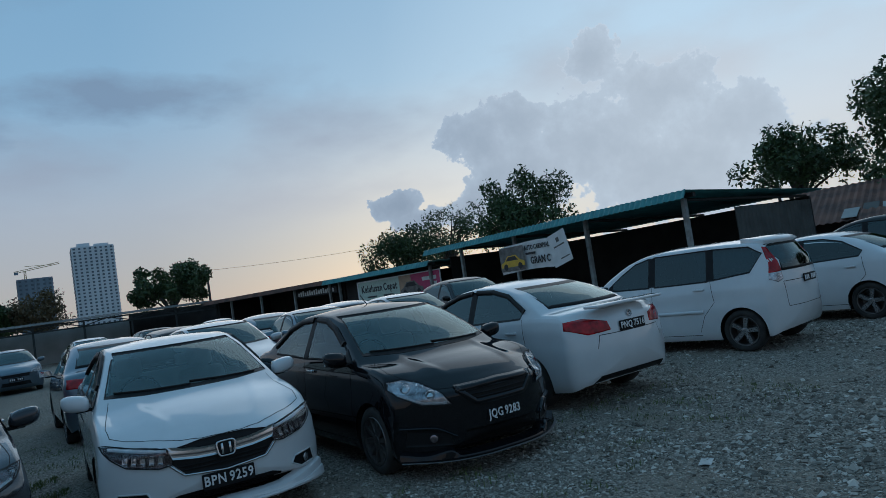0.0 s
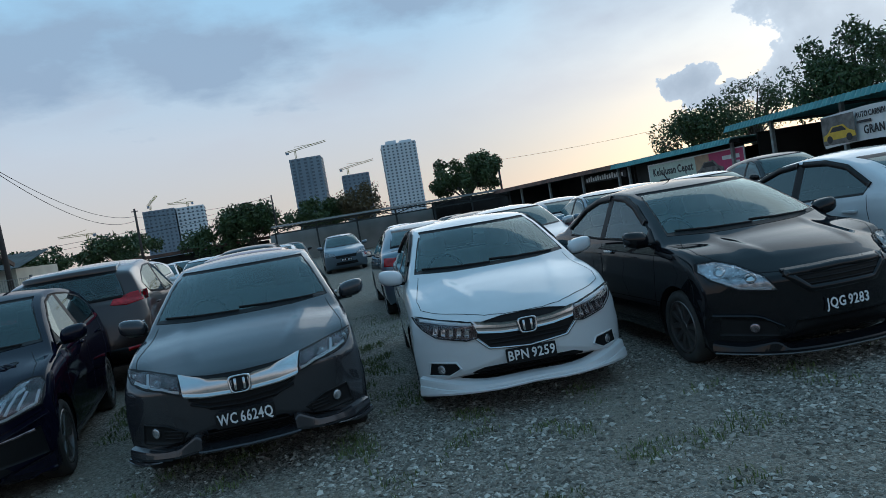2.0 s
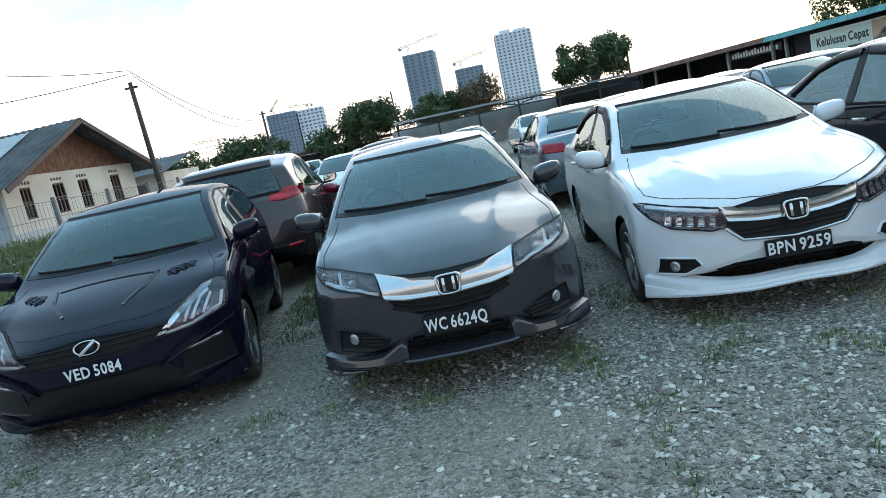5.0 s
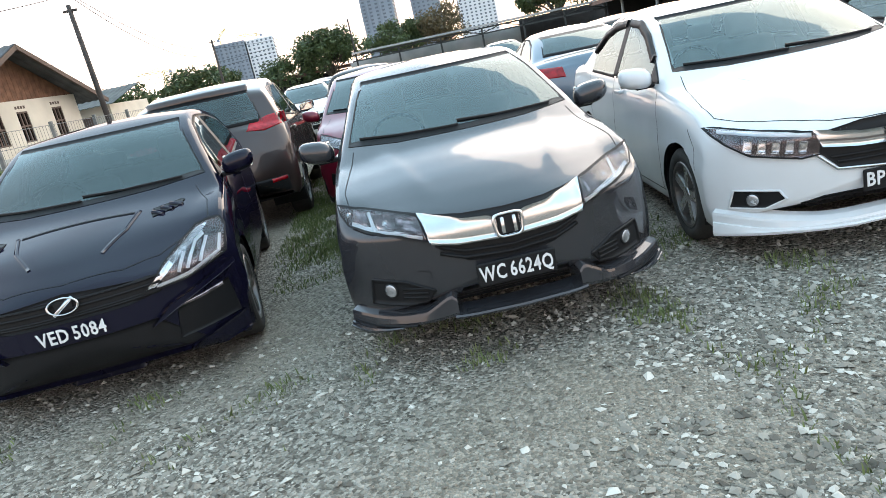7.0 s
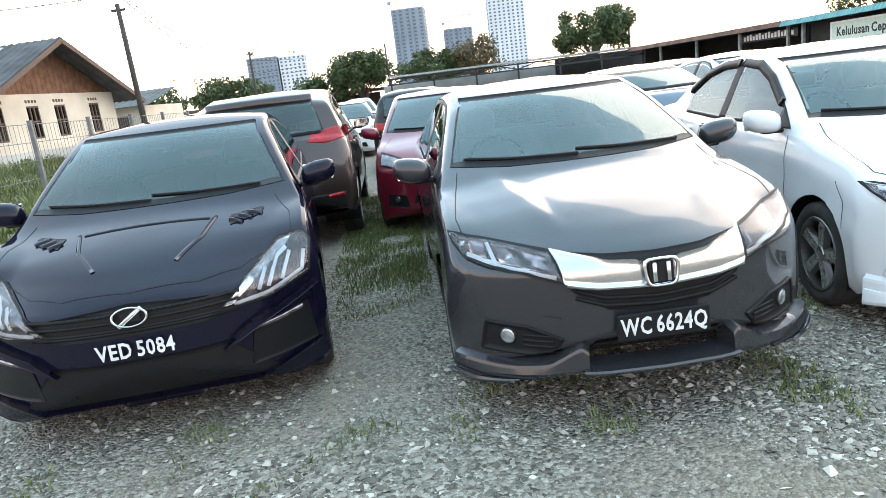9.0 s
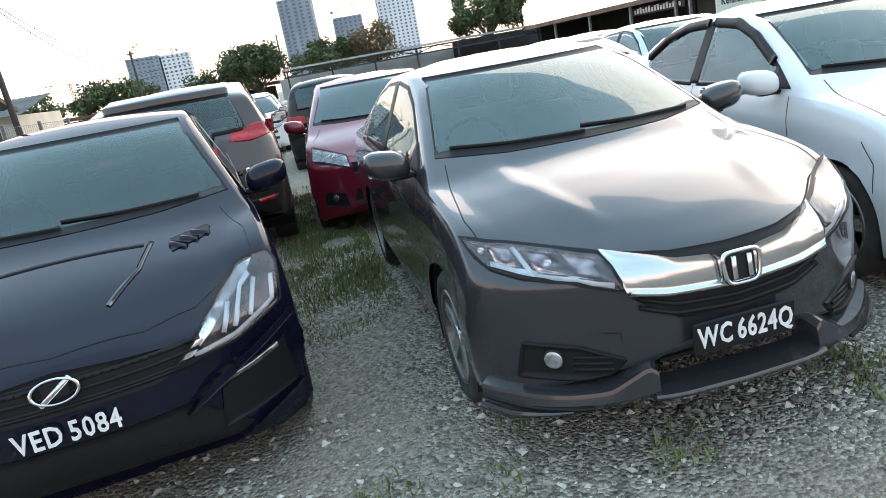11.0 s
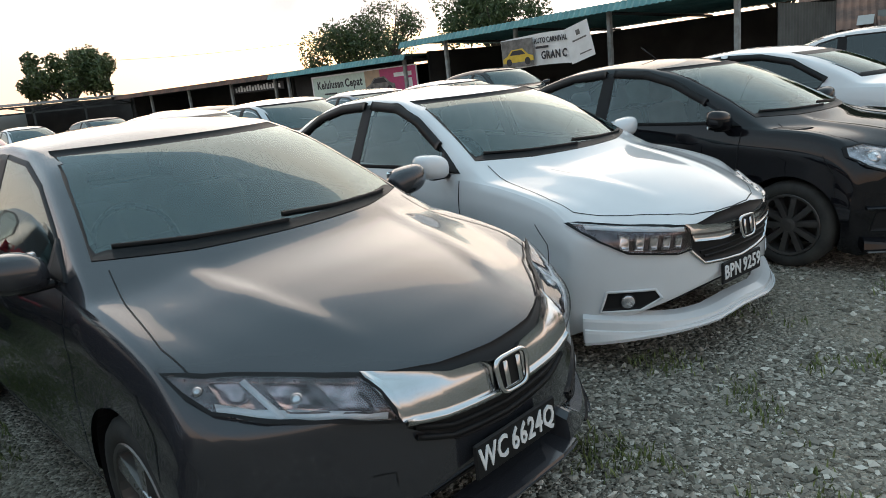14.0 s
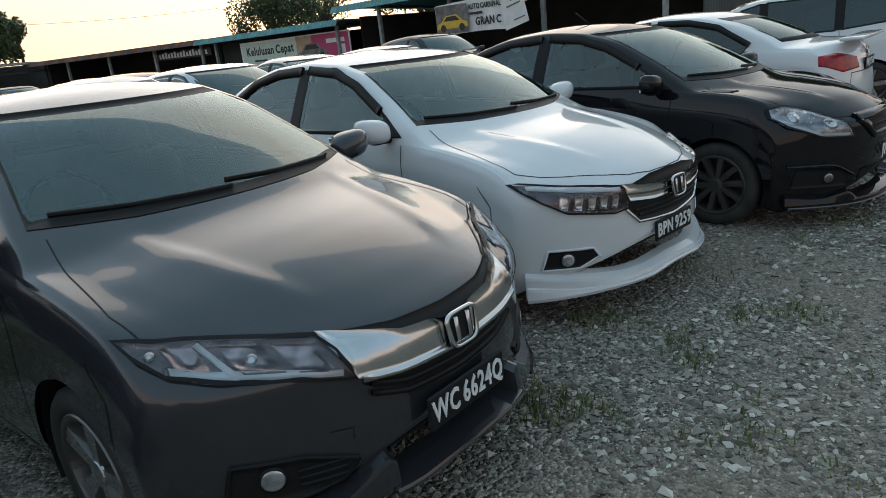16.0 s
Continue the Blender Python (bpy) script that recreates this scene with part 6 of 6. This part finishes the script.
wire((-10.5, 24.6, 6.45), (-31, 31, 14.0), 1.2)
wire((-10.5, 24.6, 6.3), (-30, 14, 7.0), 0.9)
wire((-10.4, 24.6, 6.4), (-11.7, 54.5, 5.7), 0.8)
wire((-10.3, 24.6, 6.2), (-11.6, 54.5, 5.4), 1.1)
wire((-11.7, 54.5, 5.6), (-1.0, 58, 5.8), 0.3)
wire((-26, 40, 3.5), (-1.0, 58, 5.4), 0.3)
wire((-30, 50, 3.6), (-1.0, 58, 5.0), 0.3)
wire((21.5, 62, 6.2), (60, 60, 9.0), 0.8)

# ---- distance ----
TOWERWHITE = material("pale tower wall", (0.74, 0.77, 0.80), 0.8, second=(0.64, 0.68, 0.72), scale=0.05)
TOWERGREY = material("grey concrete tower", (0.26, 0.31, 0.36), 0.85, second=(0.20, 0.24, 0.29), scale=0.06)
# window colour lifted to blue-grey, with the distance haze painted in
TOWERWIN = material("hazed tower windows", (0.12, 0.15, 0.19), 0.45)
CRANE = material("yellow crane steel", (0.45, 0.36, 0.12), 0.6)


def tower(x, y, w, d, h, rz, mat, cols, floors, label, crown=True):
    t = thing("tower_block", pose(x, y, 0, 0, 0, rz), label, "tower block", "distant towers")
    box("wall", (0, 0, -1), (w, d, h), mat, t)
    fh = h / floors
    for face in range(3):
        bm = bmesh.new()
        n = cols if face == 0 else max(2, int(cols * d / w))
        s = (w if face == 0 else d) / n
        for i in range(n):
            for f in range(1, floors):
                u0, u1, z0, z1 = (i + 0.30) * s, (i + 0.72) * s, f * fh + 0.15 * fh, f * fh + 0.62 * fh
                if face == 0:
                    add_box(bm, (u0, -0.15, z0), (u1, 0.05, z1))
                elif face == 1:
                    add_box(bm, (w - 0.05, u0, z0), (w + 0.15, u1, z1))
                else:
                    add_box(bm, (-0.15, u0, z0), (0.05, u1, z1))
        q = bm_part("glazing", bm, TOWERWIN, t, smooth=False)
        q["kind"] = "stuff"
    for i in range(1, cols, 2):
        box("pilaster", (i * w / cols - 0.12 * w / cols, -0.5, 0), (i * w / cols + 0.12 * w / cols, 0, h), mat, t)
    if crown:
        box("roof_house", (w * 0.15, d * 0.2, h), (w * 0.45, d * 0.8, h + 1.6), mat, t)
        box("roof_house", (w * 0.55, d * 0.2, h), (w * 0.9, d * 0.8, h + 1.1), mat, t)
    return t


tower(44.2, 301, 15.5, 14, 37.4, -6, TOWERWHITE, 8, 27, "white residential tower with dark windows")
tower(3.2, 299, 13.5, 13, 36.6, -8, TOWERGREY, 5, 25, "grey concrete tower under construction", False)
tower(24.5, 300, 12.0, 12, 26.5, -4, TOWERGREY, 6, 17, "shorter grey tower under construction", False)
tower(-59.2, 298, 12.5, 12, 24.0, 4, TOWERGREY, 7, 16, "grey twin tower under construction", False)
tower(-46.2, 300, 11.0, 12, 23.6, 4, TOWERWHITE, 6, 16, "pale twin tower with scaffold", False)


def crane(x, y, z0, h, jib, rz, luff=0.0):
    c = thing("tower_crane", pose(x, y, z0, 0, 0, rz), "slim tower crane above a building site", "crane", "cranes")
    for nm, a, b in (("mast", (0, 0, 0), (0, 0, h)), ("jib", (-jib * 0.3, 0, h - 0.5), (jib, 0, h + luff)), ("tie", (0, 0, h + 1.6), (jib * 0.8, 0, h + luff * 0.8))):
        bm = bmesh.new()
        if nm == "tie":
            add_tube(bm, a, b, 0.08, 4)
        else:
            d = (Vector(b) - Vector(a))
            m = Matrix.Translation(a) @ d.to_track_quat("Z", "Y").to_matrix().to_4x4()
            n = max(4, int(d.length / 0.9))
            for u, v in ((-0.3, -0.3), (0.3, -0.3), (0.3, 0.3), (-0.3, 0.3)):
                add_tube(bm, m @ Vector((u, v, 0)), m @ Vector((u, v, d.length)), 0.09, 4)
            for k in range(n):
                s = 0.3 if k % 2 else -0.3
                add_tube(bm, m @ Vector((s, -0.3, d.length * k / n)), m @ Vector((-s, -0.3, d.length * (k + 1) / n)), 0.06, 4)
        bm_part(nm, bm, CRANE, c)
    box("counterweight", (-jib * 0.3, -0.5, h - 1.4), (-jib * 0.2, 0.5, h - 0.4), TOWERGREY, c)


crane(6.5, 305, 36, 5.0, 14, 0, 2.5)
crane(28, 305, 26, 4.2, 12, 0, 2.0)
crane(-42, 305, 23, 3.0, 8, 180, 0.3)
crane(-57, 305, 24, 3.0, 5, 60, 4.0)
crane(-82, 300, 0, 19.0, 11, 180, 0.0)

# ---- trees ----
BARK = material("grey-brown bark", (0.10, 0.08, 0.06), 0.9, second=(0.06, 0.05, 0.04), scale=8)


def leaf_material(name, a, b):
    m = bpy.data.materials.new(name)
    m.use_nodes = True
    nt = m.node_tree
    bs = nt.nodes["Principled BSDF"]
    bs.inputs["Roughness"].default_value = 0.55
    g = nt.nodes.new("ShaderNodeNewGeometry")
    r = nt.nodes.new("ShaderNodeValToRGB")
    e = r.color_ramp.elements
    e[0].color, e[1].color = (*a, 1), (*b, 1)
    nt.links.new(g.outputs["Random Per Island"], r.inputs[0])
    nt.links.new(r.outputs[0], bs.inputs["Base Color"])
    return m


LEAF = leaf_material("green leaves", (0.030, 0.055, 0.018), (0.085, 0.125, 0.04))
LEAFDRY = leaf_material("dry brownish leaves", (0.07, 0.06, 0.025), (0.15, 0.11, 0.05))
GRASSM = leaf_material("grass blades", (0.07, 0.10, 0.025), (0.18, 0.21, 0.07))
rng = random.Random(7)


def leaf_quads(centres, size):
    V, F = [], []
    for c in centres:
        n = Vector((rng.gauss(0, 1), rng.gauss(0, 1), rng.gauss(0.5, 1))).normalized()
        t = n.orthogonal().normalized()
        t.rotate(Matrix.Rotation(rng.uniform(0, 6.28), 3, n))
        b = n.cross(t)
        s = size * rng.uniform(0.6, 1.3)
        k = len(V)
        V += [c - t * s, c - b * s * 0.45 + n * s * 0.1, c + t * s, c + b * s * 0.45 + n * s * 0.1]
        F.append((k, k + 1, k + 2, k + 3))
    return V, F


def tree(x, y, h, rw, rh, n, label, mat=None, leaf=0.16, open_=0.5, z0=None):
    """Trunk, limbs and a crown of many small leaves in uneven clumps."""
    t = thing("tree", pose(x, y, bank(x, y) if z0 is None else z0), label, "tree")
    base = h - 2 * rh
    bm = bmesh.new()
    add_tube(bm, (0, 0, -0.1), (0.1, 0.05, max(0.6, base + rh * 0.5)), 0.045 * h * 0.7, 9, 0.02 * h)
    clumps = []
    for k in range(44):
        a, e = rng.uniform(0, 6.28), rng.uniform(-0.8, 1.0)
        rr = rng.uniform(0.45, 0.95)
        c = Vector((rw * rr * math.cos(a) * math.sqrt(max(0.05, 1 - e * e * 0.8)), rw * rr * math.sin(a) * math.sqrt(max(0.05, 1 - e * e * 0.8)), base + rh + rh * e * rr))
        clumps.append((c, rng.uniform(0.22, 0.42) * min(rw, rh * 1.3)))
        if k % 2 == 0:
            m = Vector((c.x * 0.35, c.y * 0.35, base + (c.z - base) * 0.35))
            add_tube(bm, (0.05, 0, max(0.4, base * 0.8)), m, 0.014 * h, 6, 0.010 * h)
            add_tube(bm, m, c, 0.010 * h, 5, 0.003 * h)
    bm_part("trunk", bm, BARK, t)
    pts = []
    for k in range(n):
        c, r = clumps[rng.randrange(len(clumps))]
        d = Vector((rng.gauss(0, 1), rng.gauss(0, 1), rng.gauss(0, 0.8))).normalized() * r * (rng.random() ** 0.4)
        pts.append(c + d)
    V, F = leaf_quads(pts, leaf)
    cr = part("crown", V, F, mat or LEAF, t, smooth=False)
    cr["kind"] = "stuff"
    return t


tree(27.4, 23.0, 7.1, 2.7, 2.2, 11050, "dense round green tree behind the big shed", leaf=0.12)
tree(32.2, 37.0, 7.6, 2.3, 2.2, 4420, "thin open tree beside a fuller one", leaf=0.11)
tree(26.5, 35.0, 5.9, 2.6, 1.9, 7650, "dark bushy tree behind the low sheds", leaf=0.12)
tree(36.5, 12.0, 6.9, 2.9, 1.8, 8500, "broad dark tree behind the shed end", leaf=0.13)
tree(34.0, 3.6, 8.6, 4.0, 4.0, 27200, "large dark tree over the old house", leaf=0.14)
tree(41, -8, 10.5, 5.0, 3.8, 11900, "tall dark tree by the shack", leaf=0.16)
tree(16.2, 56, 6.6, 3.6, 1.8, 11050, "spreading dark tree behind the sheds", leaf=0.17)
tree(6.5, 57, 5.6, 2.4, 1.8, 3740, "small reddish tree behind the carport", LEAFDRY, leaf=0.14)
tree(3.0, 58, 5.0, 3.4, 1.5, 6120, "low leafy trees behind the carport", leaf=0.16)
tree(-3.4, 60, 5.8, 2.8, 2.0, 8500, "leafy tree beside the distant towers", leaf=0.17)
tree(-7.0, 62, 4.4, 3.0, 1.6, 5100, "low bushy tree by the far shed", leaf=0.17)
tree(-17, 70, 4.6, 4.0, 1.8, 5100, "low dark distant trees", leaf=0.22)
tree(-30, 80, 4.8, 6.0, 2.0, 5950, "low dark distant treeline", leaf=0.25)

# ---- stones and grass ----
STONE = leaf_material("gravel stones", (0.10, 0.088, 0.070), (0.64, 0.60, 0.53))
for n in STONE.node_tree.nodes:
    if n.type == "VALTORGB":
        n.color_ramp.elements.new(0.7).color = (0.32, 0.290, 0.243, 1)
STONE.node_tree.nodes["Principled BSDF"].inputs["Roughness"].default_value = 0.85


def stones(n, x0, x1, y0, y1, smin, smax, dens):
    oct_v = np.array([(1, 0, 0), (-1, 0, 0), (0, 1, 0), (0, -1, 0), (0, 0, 1), (0, 0, -1)], float)
    oct_f = [(0, 2, 4), (2, 1, 4), (1, 3, 4), (3, 0, 4), (2, 0, 5), (1, 2, 5), (3, 1, 5), (0, 3, 5)]
    rs = np.random.RandomState(5)
    V, F, k = [], [], 0
    while k < n:
        x, y = rs.uniform(x0, x1), rs.uniform(y0, y1)
        if rs.rand() > dens(x, y):
            continue
        s = smin + (smax - smin) * rs.rand() ** 5.0
        a = rs.uniform(0, 6.28)
        v = oct_v * (s * rs.uniform(0.7, 1.3), s * rs.uniform(0.6, 1.0), s * rs.uniform(0.35, 0.65)) + rs.normal(0, s * 0.16, (6, 3))
        c, q = math.cos(a), math.sin(a)
        v = np.stack([v[:, 0] * c - v[:, 1] * q + x, v[:, 0] * q + v[:, 1] * c + y, v[:, 2] + bank(x, y) + s * 0.15], 1)
        V.append(v)
        F += [(i + 6 * k, j + 6 * k, l + 6 * k) for i, j, l in oct_f]
        k += 1
    return np.concatenate(V), F


def gravel_density(x, y):
    return 0.10 + 0.90 * min(1.0, max(0.0, 0.45 + 1.5 * noise.noise((x * 0.5, y * 0.6, 3.0)) + 0.9 * noise.noise((x * 2.3, y * 2.3, 7.0)))) * (0.45 if -0.1 < y < 4 else 1.0)


V, F = stones(90000, -3.8, 5.5, -3.4, 1.0, 0.005, 0.027, gravel_density)
tagged(part("gravel", V, F, STONE, None, smooth=False), "loose grey crushed stones on the lot", "gravel", kind="stuff")
V, F = stones(34000, 4.5, 16, -4, 3, 0.010, 0.040, gravel_density)
tagged(part("gravel", V, F, STONE, None, smooth=False), "coarser grey stones further along the lane", "gravel", kind="stuff")


def blades(n, spots, hmin, hmax):
    V, F = [], []
    for _ in range(n):
        x0, x1, y0, y1, w = spots[rng.randrange(len(spots))]
        x, y = rng.uniform(x0, x1), rng.uniform(y0, y1)
        if noise.noise((x * 2.2, y * 2.2, 9)) + w < rng.uniform(0, 0.6):
            continue
        h, a = rng.uniform(hmin, hmax), rng.uniform(0, 6.28)
        dx, dy, wd = math.cos(a), math.sin(a), 0.003 + 0.05 * h
        z, k, ln = bank(x, y), len(V), rng.uniform(0.1, 0.7) * h
        V += [(x - dy * wd, y + dx * wd, z), (x + dy * wd, y - dx * wd, z), (x + dx * ln * 0.4 + dy * wd * 0.6, y + dy * ln * 0.4 - dx * wd * 0.6, z + h * 0.65), (x + dx * ln, y + dy * ln, z + h)]
        F += [(k, k + 1, k + 2), (k, k + 2, k + 3)]
    return V, F


V, F = blades(60000, [(-1.6, -0.85, 2.0, 6.0, 0.3), (-1.7, -0.85, 2.8, 8.0, 0.5), (-1.7, -0.85, 3.2, 8.0, 0.5), (-1.5, -0.85, 2.6, 6.0, 0.35), (-1.8, 0.9, 4.6, 9.0, 0.4), (0.9, 1.4, 0.6, 4.5, 0.05), (-0.9, 0.9, -0.05, 0.9, -0.1), (1.2, 3.0, -0.35, 0.5, -0.12), (0.7, 2.4, -1.5, 0.0, -0.12), (2.0, 4.2, -1.8, -0.2, -0.08), (-2.8, -0.6, -0.4, 0.6, -0.15), (4.5, 8.0, -1.6, 0.4, 0.0), (-1.5, 4, 4.5, 7.5, 0.2)], 0.012, 0.05)
tagged(part("grass", V, F, GRASSM, None, smooth=False), "thin green weeds growing between parked cars", "grass", kind="stuff")
V, F = blades(30000, [(-13, -7.2, 4, 22, 0.5)], 0.10, 0.32)
tagged(part("grass", V, F, GRASSM, None, smooth=False), "tall green grass on the verge by the fence", "grass", kind="stuff")


# scrap of paper lying on the lane
PAPER = material("dirty white paper", (0.62, 0.61, 0.58), 0.8, second=(0.45, 0.44, 0.41), scale=9)
V, F = [], []
for i in range(7):
    for j in range(5):
        V.append((-0.08 + 0.16 * i / 6, -0.045 + 0.09 * j / 4, 0.012 + 0.014 * abs(noise.noise((i * 0.9, j * 0.8, 2.0)))))
F = [(i * 5 + j, (i + 1) * 5 + j, (i + 1) * 5 + j + 1, i * 5 + j + 1) for i in range(6) for j in range(4)]
V2 = [(x, y, z - 0.004) for x, y, z in V]
scrap = part("paper_scrap", V + V2, F + [tuple(k + 35 for k in f[::-1]) for f in F], PAPER, None, smooth=False)
scrap.matrix_world = pose(4.93, -1.97, bank(4.93, -1.97), 0, 0, 25)
tagged(scrap, "crumpled white paper scrap lying on gravel", "litter")
